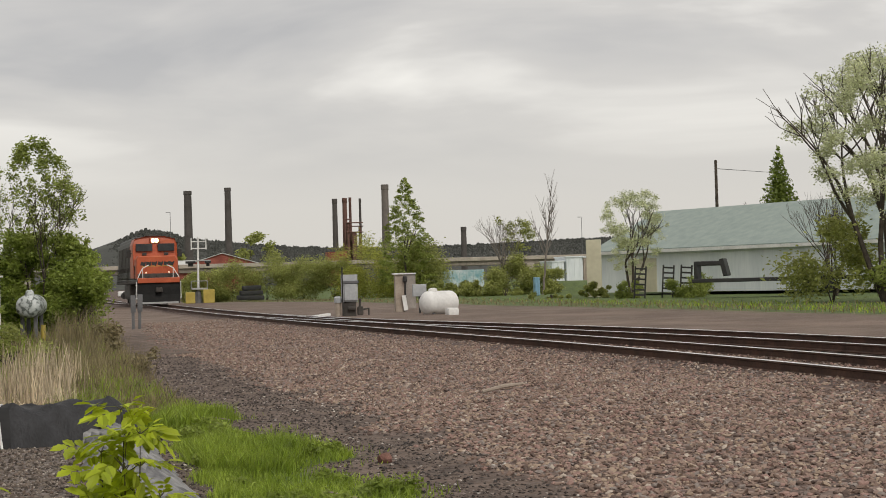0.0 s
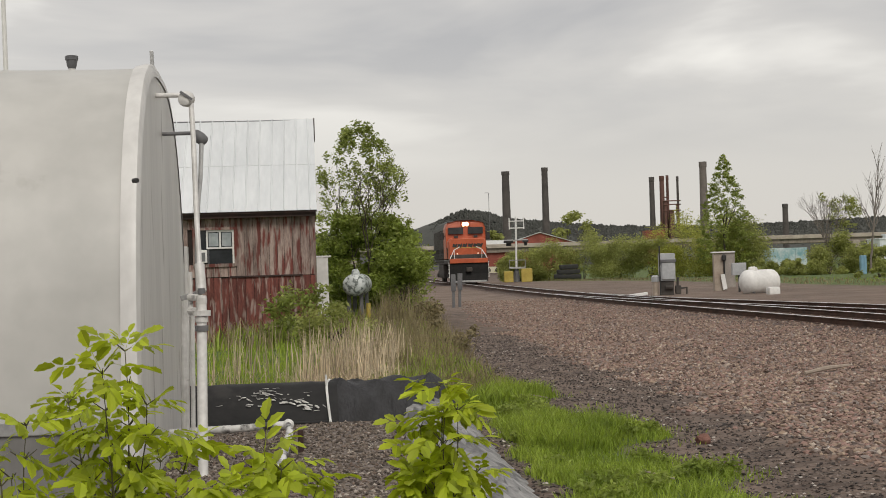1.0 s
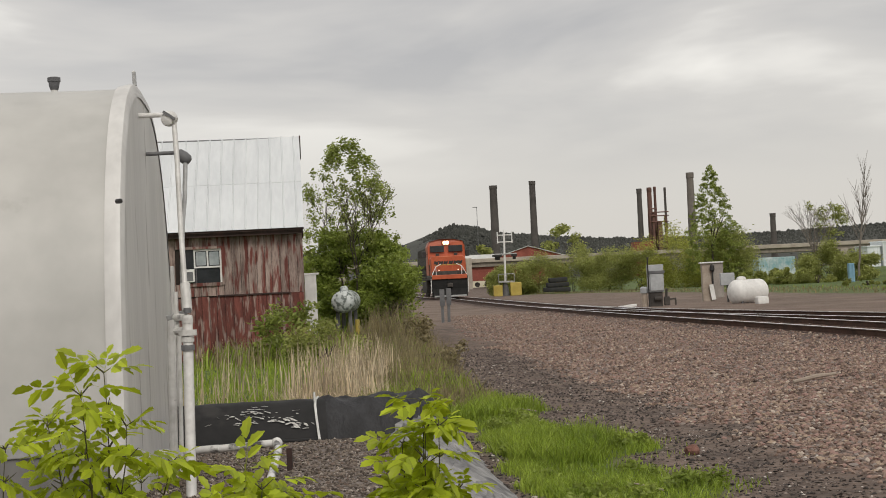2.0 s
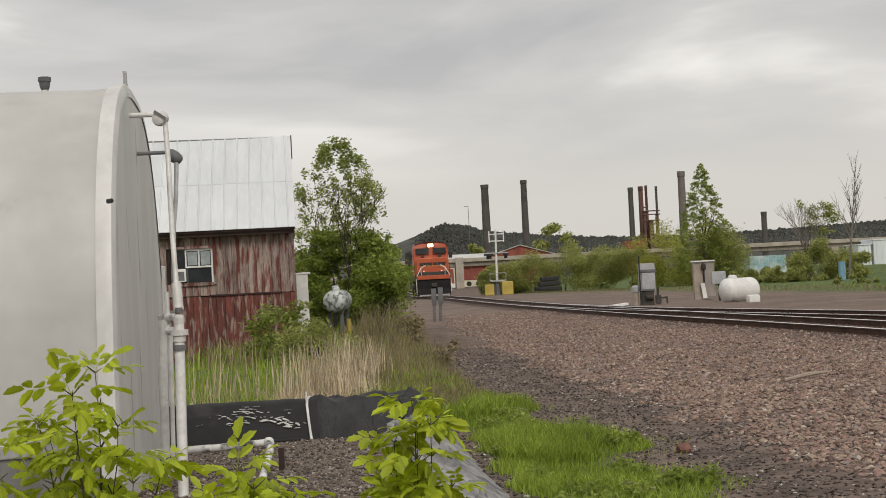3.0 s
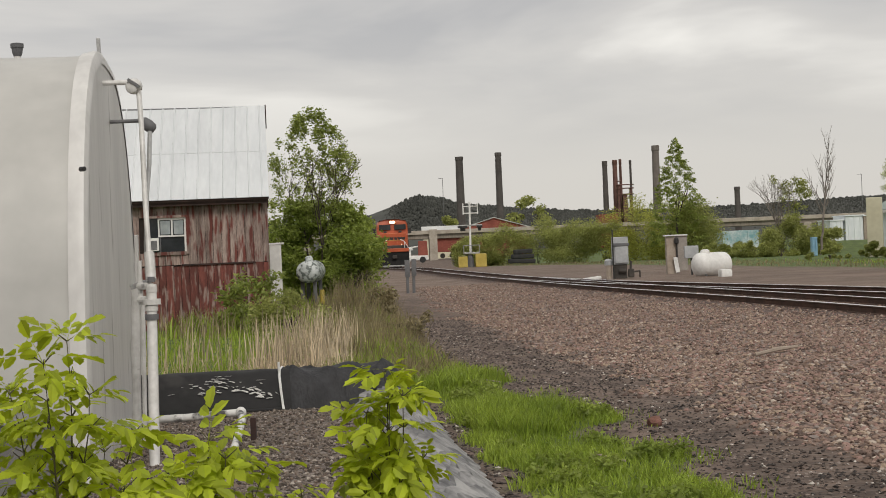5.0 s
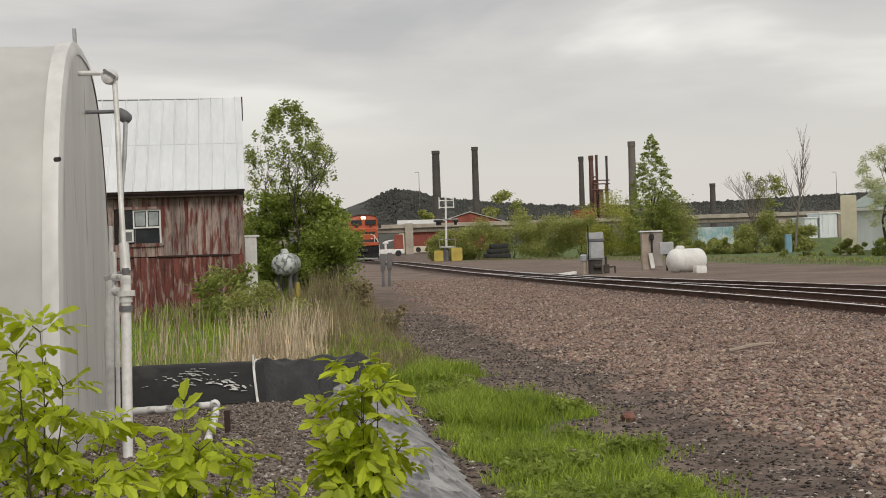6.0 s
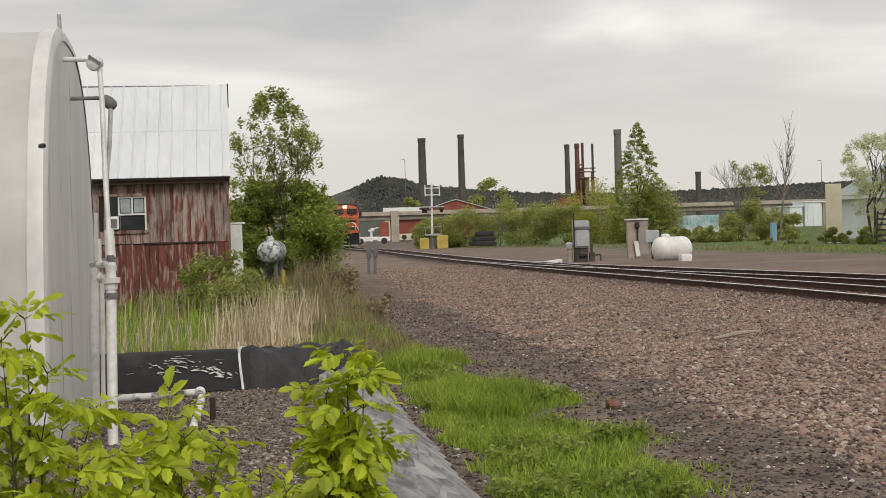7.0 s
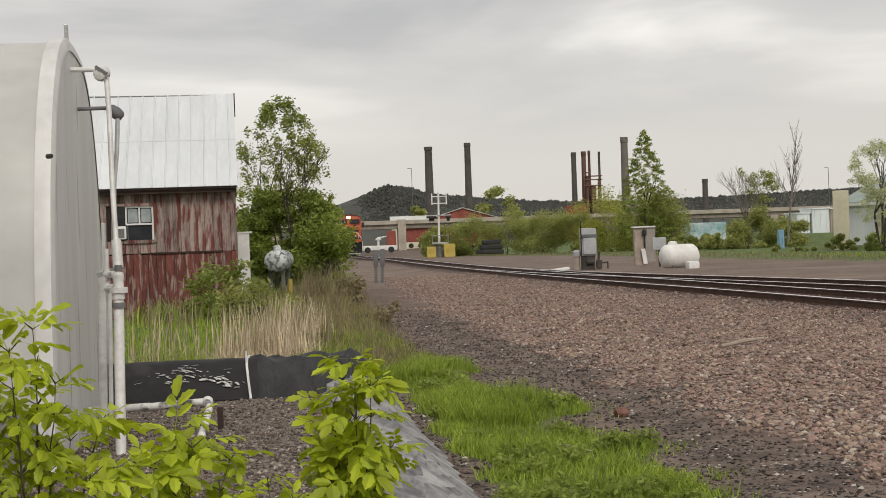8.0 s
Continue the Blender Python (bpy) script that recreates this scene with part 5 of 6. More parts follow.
    v, f = leaf_cloud([(p[0], p[1], p[2] + h * 0.7) for p, h in zip(P, hs)], [(h * 1.1, h * 1.1, h * 0.8) for h in hs], 15000, 0.022, 93, 0.1)
    tagged(raw("broad_weeds", v, f, M["leaf_under"]), "broad-leaved weeds tufted through the grass", "weeds", kind="stuff")
    tips = lambda x, y: smooth01(0.55, 0.1, np.abs(x - np.interp(y, GRASS_Y, GRASS_X) - 0.15)) * smooth01(0.1, 0.5, wave(x, y, 0.35, 4.0))
    blades("edge_tufts", "thin grass tufts straying onto the cinders", scatter(16000, 0.2, 3.2, 7.4, 20, tips, 94, 1.2), 0.02, 0.07, 0.004, 1.1, "grass", 95)
    blades("dry_brush", "tall thin brown stalks along the cinder edge", scatter(9000, -1.5, 0.7, 22, 52, lambda x, y: smooth01(0.3, -0.3, x - np.interp(y, [22, 30, 50], [0.35, 0.1, -0.5]) + 0.2 * wave(x, y, 0.8)) * smooth01(-0.2, 0.4, wave(x, y, 1.1, 8.0)), 61), 0.2, 0.62, 0.005, 0.5, "weeds", 63)
    blades("tall_brush", "tall dead stalks beside the thicket", scatter(2600, -1.6, 0.0, 33, 50, lambda x, y: smooth01(0.2, -0.2, x - np.interp(y, [33, 50], [-0.25, -0.7]) + 0.2 * wave(x, y, 0.9)) * smooth01(-0.1, 0.4, wave(x, y, 1.0, 2.5)), 64), 0.5, 1.15, 0.008, 0.35, "weeds", 65)


vegetation()


# ---- foreground saplings ----
def leaflet(bm, base, along, out, length, width):
    """A pointed, coarsely toothed leaflet, folded along its rib and drooping."""
    up = along.cross(out).normalized()
    wid = [0.05, 0.40, 0.36, 0.55, 0.44, 0.42, 0.22, 0.0]
    n = len(wid) - 1
    rib = [base + along * (length * k / n) - Vector((0, 0, 0.16 * length * (k / n) ** 2)) for k in range(n + 1)]
    for s in (-1, 1):
        edge = [r + out * (s * width * w) + along * (0.06 * length if k in (1, 3, 5) else 0) + up * (0.22 * width * w) for k, (r, w) in enumerate(zip(rib, wid))]
        vs_r = [bm.verts.new(v) for v in rib]
        vs_e = [bm.verts.new(v) for v in edge[:n]]
        for k in range(n - 1):
            bm.faces.new((vs_r[k], vs_r[k + 1], vs_e[k + 1], vs_e[k]))
        bm.faces.new((vs_r[n - 1], vs_r[n], vs_e[n - 1]))


def leaf_mesh(seed):
    """A compound leaf: five leaflets on a stalk, along +x."""
    rng = random.Random(seed)
    bm = bmesh.new()
    for k, (s, side) in enumerate(((0.05, -1), (0.055, 1), (0.09, -1), (0.095, 1), (0.12, 0))):
        a = rng.uniform(0.75, 1.05) * side
        d = Vector((math.cos(a), math.sin(a), rng.uniform(-0.25, 0.15))).normalized()
        o = Vector((-d.y, d.x, 0)).normalized()
        leaflet(bm, Vector((s, side * 0.004, 0.012 * k * 0.3)), d, o, rng.uniform(0.055, 0.08) * (1.2 if side == 0 else 1), rng.uniform(0.036, 0.05))
    put(bm, [(0, -0.0015, 0), (0, 0.0015, 0), (0.12, 0.001, 0.004), (0.12, -0.001, 0.004)], [(0, 1, 2, 3)])
    me = mesh_of(bm, "leaf", M["leaf_lime"], True)
    return me


LEAVES = [leaf_mesh(k) for k in range(6)]


def sapling(pos, top, spread, stems, n, seed, label, bare=0.42, turn=0.0):
    """Stems that fan out from one foot, with drooping leaves along them and a tuft at each tip."""
    x, y = pos
    t = thing("sapling", label, "sapling", pose(x, y, float(land(x, y))), "saplings before the camera")
    rng = random.Random(seed)
    bm = bmesh.new()
    spots = []
    for s in range(stems):
        a = turn + s * 2.4 + rng.uniform(-0.4, 0.4)
        q = Vector((0, 0, 0))
        reach = spread * rng.uniform(0.45, 1.0) if s else spread * 0.08
        h = top * (1.0 if s == 0 else rng.uniform(0.74, 0.97))
        for k in range(1, 15):
            u = k / 14
            p = Vector((math.cos(a) * reach * u ** 2.0, math.sin(a) * reach * u ** 2.0, h * u)) + Vector((rng.uniform(-1, 1), rng.uniform(-1, 1), 0)) * 0.005
            rod(bm, q, p, 0.0075 * (1.15 - u), 0.0075 * (1.05 - u) + 0.001, 5, caps=False)
            q = p
            if u < bare:
                continue
            for j in range(3):
                b = a + k * 1.7 + j * math.tau / 3 + rng.uniform(-0.5, 0.5)
                ln = rng.uniform(0.02, 0.07) * (1.5 - u)
                e = p + Vector((math.cos(b) * ln, math.sin(b) * ln, ln * rng.uniform(0.5, 1.1)))
                rod(bm, p, e, 0.0024, 0.0014, 4, caps=False)
                spots.append((e, u, b, rng.uniform(-5, 62)))
            if u > 0.95:
                for j in range(4):
                    spots.append((p, u, a + j * 1.6 + rng.uniform(-0.4, 0.4), rng.uniform(-55, 25)))
    part("stem", bm, M["stem_dark"], t, "thin dark green stem")
    rng.shuffle(spots)
    for p, u, b, droop in spots[:n]:
        ob = new("leaf", rng.choice(LEAVES))
        ob.parent = t
        sc = rng.uniform(0.45, 0.95) * (1.2 - 0.35 * u)
        ob.matrix_local = Matrix.Translation(p) @ pose(0, 0, 0, 0, 0, math.degrees(b)) @ pose(0, 0, 0, rng.uniform(-45, 45), droop, 0) @ Matrix.Diagonal((sc, sc, sc, 1))
    return t


def saplings():
    lab = "young sapling with fresh lime green compound leaves"
    sapling((-0.89, 3.9), 1.40, 0.19, 10, 300, 1, lab + ", tall")
    sapling((-0.06, 4.15), 1.27, 0.13, 11, 360, 2, lab + " before the grey cloth", 0.5)
    sapling((-0.52, 3.8), 1.14, 0.17, 12, 270, 3, lab + ", low and spreading", 0.55)
    sapling((-0.70, 3.6), 1.05, 0.12, 8, 130, 4, lab + ", low", 0.5)
    sapling((-0.28, 3.75), 1.00, 0.12, 8, 130, 5, lab + ", low", 0.5)
    sapling((-1.12, 3.75), 1.22, 0.13, 6, 90, 6, lab + " beside the film wall")


saplings()


# ---- things along the railway ----
def lpg_tank(name, label, m, length, r, mat, foot=0.18):
    t = thing(name, label, "gas tank", m)
    bm = bmesh.new()
    prof = [(0, 0.02)] + [(r * 0.62 * (1 - math.cos(a)), r * math.sin(a)) for a in np.linspace(0.2, math.pi / 2, 7)]
    prof = prof + [(length - p[0], p[1]) for p in prof[::-1]]
    lathe(bm, prof, (-length / 2, 0, r + foot), (1, 0, 0), 28)
    shell = part("shell", bm, M[mat], t, smooth=True)
    bm = bmesh.new()
    lathe(bm, [(0, 0.38 * r), (0.1, 0.38 * r), (0.16, 0.32 * r), (0.19, 0.15 * r)], (-length * 0.18, 0, 2 * r + foot - 0.06), (0, 0, 1), 18)
    part("dome", bm, M[mat], t, "rounded lid over the valves", True)
    for x in (-length * 0.3, length * 0.3):
        for s in (-1, 1):
            bm = bmesh.new()
            box(bm, x - 0.05, x + 0.05, s * r * 0.55 - 0.05, s * r * 0.55 + 0.05, -0.05, foot + 0.2, bevel=0.015)
            part("leg", bm, M["grey_dark"], t)
    return t


lpg_tank("gas_tank", "white horizontal propane tank standing on gravel", pose(12.95, 60.5, 0.0, 0, 0, 25), 1.75, 0.51, "white_paint", 0.05)
lpg_tank("gas_tank", "silver propane tank dappled with painted reflections behind the reeds", pose(-2.46, 41.3, 0.12, 0, 0, 86), 2.0, 0.31, "silver", 0.73)


def equipment():
    # signal relay case with meter and mast
    t = thing("relay_case", "grey trackside relay case with a black mast", "relay case", pose(9.2, 62.0, 0.08, 0, 0, -4))
    bm = bmesh.new()
    box(bm, -0.16, 0.52, -0.2, 0.2, 0.62, 1.78, bevel=0.02)
    part("case", bm, M["grey_box"], t)
    bm = bmesh.new()
    box(bm, -0.05, 0.5, -0.26, -0.19, 0.68, 1.38, bevel=0.02)
    part("door", bm, M["grey_box"], t)
    bm = bmesh.new()
    box(bm, -0.1, 0.56, -0.28, 0.24, 1.40, 1.52, bevel=0.01)
    part("hood", bm, M["grey_dark"], t)
    bm = bmesh.new()
    rod(bm, (-0.13, -0.25, 0), (-0.13, -0.25, 2.1), 0.03)
    part("mast", bm, M["black_paint"], t, "thin black mast")
    bm = bmesh.new()
    box(bm, -0.1, 0.45, -0.15, 0.15, 0.0, 0.62, bevel=0.03)
    rod(bm, (0.1, -0.22, 0.35), (0.4, -0.22, 0.35), 0.1)
    box(bm, 0.5, 0.75, -0.15, 0.12, 0.05, 0.42, bevel=0.05)
    rod(bm, (0.6, -0.1, 0.4), (0.62, -0.1, 0.75), 0.05)
    pipe(bm, [(0.75, -0.1, 0.3), (0.98, -0.1, 0.32), (0.98, -0.1, 0.05)], 0.035)
    part("valve_gear", bm, M["grime"], t, "dark valve gear below the case")
    t = thing("riser_pipe", "pale capped riser pipe beside the relay case", "pipe", pose(8.88, 62.0, 0.08))
    bm = bmesh.new()
    rod(bm, (0, 0, 0), (0, 0, 0.75), 0.13, 0.12, 12)
    part("riser", bm, M["beige_box"], t)
    bm = bmesh.new()
    lathe(bm, [(0, 0.17), (0.2, 0.17), (0.27, 0.1)], (0, 0, 0.6), (0, 0, 1), 14)
    part("cap", bm, M["grey_box"], t, "grey round cap", True)
    t = thing("pallet_board", "pale board lying on the gravel", "board", pose(8.1, 61.5, 0.1, 0, -6, 10))
    bm = bmesh.new()
    box(bm, -0.35, 0.35, -0.2, 0.2, 0.02, 0.12, bevel=0.01)
    part("board", bm, M["white_paint"], t)
    # switch heater cabinet
    t = thing("heater_cabinet", "beige steel cabinet with a pale front panel", "cabinet", pose(12.5, 66.5, 0.1, 0, 0, -3))
    bm = bmesh.new()
    box(bm, -0.32, 0.1, -0.2, 0.3, 0, 1.7, bevel=0.02)
    part("side", bm, M["beige_box"], t)
    bm = bmesh.new()
    box(bm, 0.1, 0.62, -0.23, 0.3, 0.15, 1.72, bevel=0.02)
    part("door", bm, M["taupe"], t, "grey-brown door")
    bm = bmesh.new()
    box(bm, -0.4, 0.64, -0.3, 0.35, 1.72, 1.78, bevel=0.01)
    part("lid", bm, M["white_paint"], t)
    bm = bmesh.new()
    lathe(bm, [(0, 0.05), (0.05, 0.11), (0.25, 0.1), (0.3, 0.05)], (0.12, -0.3, 1.35), (0, 0, 1), 12)
    rod(bm, (0.13, -0.28, 0.05), (0.13, -0.28, 1.4), 0.035)
    part("meter", bm, M["black_paint"], t, "black meter on a conduit")
    bm = bmesh.new()
    box(bm, 0.05, 0.24, -0.34, -0.3, 0.05, 0.75, pose(0, 0, 0, 0, -8, 0), bevel=0.01)
    part("white_panel", bm, M["white_paint"], t)
    t = thing("meter_box", "grey electrical box on a black post", "meter box", pose(12.02, 63.0, 0.08))
    bm = bmesh.new()
    box(bm, 0.3, 0.9, -0.12, 0.15, 0.75, 1.28, bevel=0.02)
    part("case", bm, M["grey_box"], t)
    bm = bmesh.new()
    box(bm, 0.56, 0.64, -0.06, 0.04, 0, 0.85, bevel=0.01)
    part("post", bm, M["black_paint"], t)
    t = thing("white_bag", "crumpled white sack on the gravel by the tank", "sack", pose(12.85, 57.6, 0.08, 0, 0, 12))
    bm = bmesh.new()
    box(bm, -0.24, 0.24, -0.2, 0.2, 0, 0.32, taper=0.3, bevel=0.09)
    part("sack", bm, M["white_paint"], t, smooth=True)
    # marker posts
    for k, (x, h, mt) in enumerate(((0.30, 1.25, "grey_box"), (0.52, 1.28, "blue"))):
        t = thing("marker_post", "grey wooden marker post with a flat plate beside the track", "marker post", pose(x, 54.0, 0.05, 0, 1.5 * k, 8), "marker posts")
        bm = bmesh.new()
        box(bm, -0.05, 0.05, -0.05, 0.05, 0, h - 0.1, bevel=0.01)
        part("post", bm, M["grey_dark"], t)
        bm = bmesh.new()
        box(bm, -0.09, 0.09, -0.08, -0.05, h - 0.62, h, bevel=0.01)
        part("plate", bm, M["grey_dark"], t)
    # crossing signal on a yellow guarded base
    t = thing("crossing_signal", "slim pale signal mast with dark lamp heads in yellow guards", "railway signal", pose(6.3, 128.0, 0.05))
    bm = bmesh.new()
    rod(bm, (0, 0, 0.9), (0.08, 0, 5.7), 0.10, 0.08, 10)
    part("mast", bm, M["white_paint"], t)
    bm = bmesh.new()
    box(bm, -0.9, 1.1, -0.12, -0.05, 3.6, 3.7, bevel=0.02)
    part("arm", bm, M["steel"], t)
    for x, s in ((-0.62, 0.42), (0.85, 0.26)):
        bm = bmesh.new()
        box(bm, x - s, x + s, -0.5, -0.1, 3.42, 3.62, taper=0.4, bevel=0.03)
        box(bm, x - s * 0.5, x + s * 0.6, -0.3, -0.1, 3.15, 3.6, bevel=0.05)
        part("lamp_head", bm, M["black_paint"], t, "dark hooded lamp")
    bm = bmesh.new()
    for z in (4.7, 5.3):
        rod(bm, (-0.55, 0, z), (0.8, 0, z), 0.05, 0.05, 6)
    for x in (-0.5, 0.75):
        rod(bm, (x, 0, 4.6), (x, 0, 5.6), 0.05, 0.05, 6)
    part("cross_bars", bm, M["white_paint"], t)
    bm = bmesh.new()
    box(bm, -0.6, 0.8, -0.4, 0.4, 1.15, 1.3, bevel=0.02)
    for x in (-0.6, 0.1, 0.78):
        rod(bm, (x, -0.38, 1.3), (x, -0.38, 1.9), 0.035, 0.035, 6)
    rod(bm, (-0.6, -0.38, 1.9), (0.78, -0.38, 1.9), 0.035, 0.035, 6)
    part("walkway", bm, M["steel"], t)
    bm = bmesh.new()
    rod(bm, (0, 0, 0), (0, 0, 1.1), 0.35, 0.2, 10)
    part("foot", bm, M["grey_dark"], t)
    for x, w, hh in ((-0.62, 0.40, 0.95), (0.95, 0.48, 1.15)):
        t = thing("barrier_block", "yellow painted barrier block beside the signal", "barrier", pose(6.2 + x, 127.3, 0.05), "yellow barriers")
        bm = bmesh.new()
        box(bm, -w, w, -0.35, 0.35, 0, hh, taper=0.3, bevel=0.05)
        part("block", bm, M["yellow"], t)
    # dark stacked tyres
    t = thing("tyre_stack", "dark stacked rubber crossing panels on the lot", "stack", pose(11.6, 138.0, 0.05))
    for k in range(3):
        bm = bmesh.new()
        box(bm, -1.3 + 0.3 * k, 1.25 - 0.12 * k, -0.5, 0.5, 0.03 + k * 0.45, 0.46 + k * 0.45, pose(0, 0, 0, 0, 1.5 * (1 - k), 3 * k), bevel=0.12)
        part("panel", bm, M["tyre"], t)


equipment()


def yard_bits():
    t = thing("white_door", "narrow white panel standing behind the barn corner", "panel", pose(-3.37, 40.5, 0.2, 0, 0, 6))
    bm = bmesh.new()
    box(bm, -0.16, 0.16, -0.03, 0.03, -0.1, 1.75, bevel=0.01)
    part("panel", bm, M["white_paint"], t)
    bm = bmesh.new()
    box(bm, -0.24, 0.24, -0.05, 0.05, 1.75, 1.80, bevel=0.01)
    part("cap", bm, M["white_paint"], t)
    t = thing("gas_post", "short yellow post by the silver tank", "post", pose(-2.0, 38.0, 0.1))
    bm = bmesh.new()
    rod(bm, (0, 0, -0.1), (0, 0, 0.62), 0.06, 0.06, 10)
    part("post", bm, M["yellow"], t)
    t = thing("flag_pole", "tall thin pale pole behind the greenhouse", "pole", pose(-7.32, 25.0, 0))
    bm = bmesh.new()
    rod(bm, (0, 0, 0), (-0.1, 0, 8.5), 0.05, 0.035, 10)
    part("pole", bm, M["white_paint"], t)


yard_bits()


def sticks():
    t = thing("stick", "bleached stick lying across the ballast", "stick", pose(4.36, 17.0, 0.275, 0, -8, 4))
    bm = bmesh.new()
    rod(bm, (-0.26, 0, 0), (0.02, 0.02, 0.012), 0.022, 0.028, 7)
    rod(bm, (0.02, 0.02, 0.012), (0.26, 0, 0.0), 0.028, 0.016, 7)
    part("stick", bm, M["driftwood"], t)
    t = thing("rock", "reddish rock on the dark cinders", "rock", pose(2.15, 12.6, 0.05))
    bm = bmesh.new()
    bmesh.ops.create_icosphere(bm, subdivisions=2, radius=0.07)
    for v in bm.verts:
        v.co *= 1 + 0.25 * noise.noise(v.co * 20)
        v.co.z *= 0.75
    part("rock", bm, M["red_rock"], t)
    for k, (x, y, a) in enumerate(((1.0, 16.9, 160), (1.45, 10.4, 140))):
        t = thing("twig", "pale bare twig lying on the grass edge", "stick", pose(x, y, 0.07, 0, -4, a), "twigs")
        bm = bmesh.new()
        rod(bm, (-0.12, 0, 0), (0.12, 0, 0.02), 0.008, 0.006, 6)
        part("twig", bm, M["driftwood"], t)


sticks()


# ---- across the line ----
def prism_house(name, label, m, L, D, H, R, wall, roof, windows=()):
    t = thing(name, label, "building", m)
    bm = bmesh.new()
    put(bm, [(0, 0, 0), (L, 0, 0), (L, D, 0), (0, D, 0), (0, 0, H), (L, 0, H), (L, D, H), (0, D, H), (0, D / 2, H + R), (L, D / 2, H + R)],
        [(0, 1, 5, 4), (1, 2, 6, 9, 5), (2, 3, 7, 6), (3, 0, 4, 8, 7), (0, 3, 2, 1), (4, 5, 9, 8), (6, 7, 8, 9)])
    part("wall", bm, M[wall], t)
    o = 0.35
    s = R / (D / 2)
    for a, b in ((-o, D / 2), (D + o, D / 2)):
        bm = bmesh.new()
        za, zb = H - s * o + 0.02, H + R + 0.02
        put(bm, [(-o, a, za), (L + o, a, za), (L + o, b, zb), (-o, b, zb), (-o, a, za + 0.14), (L + o, a, za + 0.14), (L + o, b, zb + 0.14), (-o, b, zb + 0.14)], CUBE8)
        part("roof", bm, M[roof], t)
    bm = bmesh.new()
    box(bm, -o, L + o, -o - 0.06, -o, H - s * o - 0.1, H - s * o + 0.1)
    part("gutter", bm, M["white_paint"], t)
    for x, z, w, h, mt in windows:
        bm = bmesh.new()
        box(bm, x, x + w, -0.05, 0.05, z, z + h, bevel=0.02)
        part("opening", bm, M[mt], t)
    return t


def crate(name, label, cat, m, w, d, h, mat, ribs=0, group=""):
    t = thing(name, label, cat, m, group)
    bm = bmesh.new()
    box(bm, -w / 2, w / 2, -d / 2, d / 2, 0, h, bevel=0.04)
    part("body", bm, M[mat], t)
    for k in range(ribs):
        bm = bmesh.new()
        x = -w / 2 + w * (k + 0.5) / ribs
        box(bm, x - 0.05, x + 0.05, -d / 2 - 0.05, -d / 2, 0.05, h - 0.05)
        part("rib", bm, M[mat], t)
    return t


def across():
    a = math.degrees(math.atan2(80 - 95, 38.39 - 31.66))
    prism_house("warehouse", "long white metal warehouse with a faded green roof", pose(31.5, 95.2, 0.3, 0, 0, a), 24, 12, 2.8, 2.6, "white_siding", "green_roof", ((3.0, 0, 2.6, 2.2, "cream"),))
    # added cream box in place of the warehouse's own lit gable end
    crate("gable_end_panel", "tall cream panel standing in for the warehouse's lit gable end", "locker", pose(29.85, 91.0, 0.05, 0, 0, -20), 0.95, 1.0, 3.75, "cream", 0)
    for k, x in enumerate((28.9, 30.6, 31.7)):
        t = thing("rack", "dark steel rack with rungs leaning by the trailer", "rack", pose(x, 80.0, float(land(x, 80.0)) - 0.03, 0, 4, -20), "steel racks")
        bm = bmesh.new()
        for s in (-0.3, 0.3):
            rod(bm, (s, 0, 0), (s, 0, 1.9), 0.05, 0.05, 6)
        part("upright", bm, M["black_paint"], t)
        bm = bmesh.new()
        for j in range(6):
            box(bm, -0.3, 0.3, -0.04, 0.04, 0.2 + j * 0.3, 0.3 + j * 0.3)
        part("rung", bm, M["black_paint"], t)
    t = thing("flatbed_trailer", "black gooseneck flatbed trailer parked in weeds", "trailer", pose(31.0, 74.5, 0.3, 0, 0, -35))
    bm = bmesh.new()
    box(bm, -0.8, 8.0, -1.0, 1.0, 0.65, 0.85, bevel=0.03)
    part("deck", bm, M["black_paint"], t)
    bm = bmesh.new()
    box(bm, -0.8, -0.6, -0.5, 0.5, 0.8, 1.75, bevel=0.05)
    box(bm, -0.8, 0.7, -0.5, 0.5, 1.55, 1.8, bevel=0.06)
    box(bm, 0.75, 1.0, -0.5, 0.5, 0.8, 1.75, pose(0.25, 0, 0.0, 0, -14, 0), bevel=0.05)
    part("gooseneck", bm, M["black_paint"], t)
    for x in (5.4, 6.4):
        bm = bmesh.new()
        lathe(bm, [(-0.13, 0.2), (-0.12, 0.36), (0.12, 0.36), (0.13, 0.2)], (x, -1.1, 0.36), (0, 1, 0), 16)
        part("wheel", bm, M["tyre"], t)
    # the third, brown block is added for the second shed's side wall
    for x, w, h, mt in ((41.6, 1.3, 2.0, "white_siding"), (43.3, 1.75, 2.4, "white_siding"), (44.85, 1.3, 2.35, "beige_box")):
        z = float(land(x, 140)) - 0.1
        t = crate("storage_shed", "white steel storage shed behind the verge" if mt != "beige_box" else "brown block standing in for the side wall of a white shed", "shed", pose(x, 140, z, 0, 0, 6), w, 3.0, h, mt, 3, "sheds behind the verge")
        bm = bmesh.new()
        box(bm, -w / 2 - 0.08, w / 2 + 0.08, -1.6, 1.6, h - 0.02, h + 0.1, bevel=0.03)
        part("roof", bm, M["white_siding"], t)
    crate("teal_container", "container with teal and white painted patches", "container", pose(34.85, 150, float(land(34.85, 150)) - 0.1, 0, 0, 5), 3.8, 2.4, 2.35, "teal", 5)
    crate("blue_barrel", "blue plastic tank standing by a bare tree", "tank", pose(29.94, 105, 0.1), 0.42, 0.42, 1.35, "blue", 2)
    # utility pole and its wire
    t = thing("utility_pole", "wooden utility pole behind the warehouse", "utility pole", pose(55.0, 130, 0))
    bm = bmesh.new()
    rod(bm, (0, 0, 0), (0, 0, 12), 0.18, 0.13, 10)
    part("pole", bm, M["bark"], t)
    bm = bmesh.new()
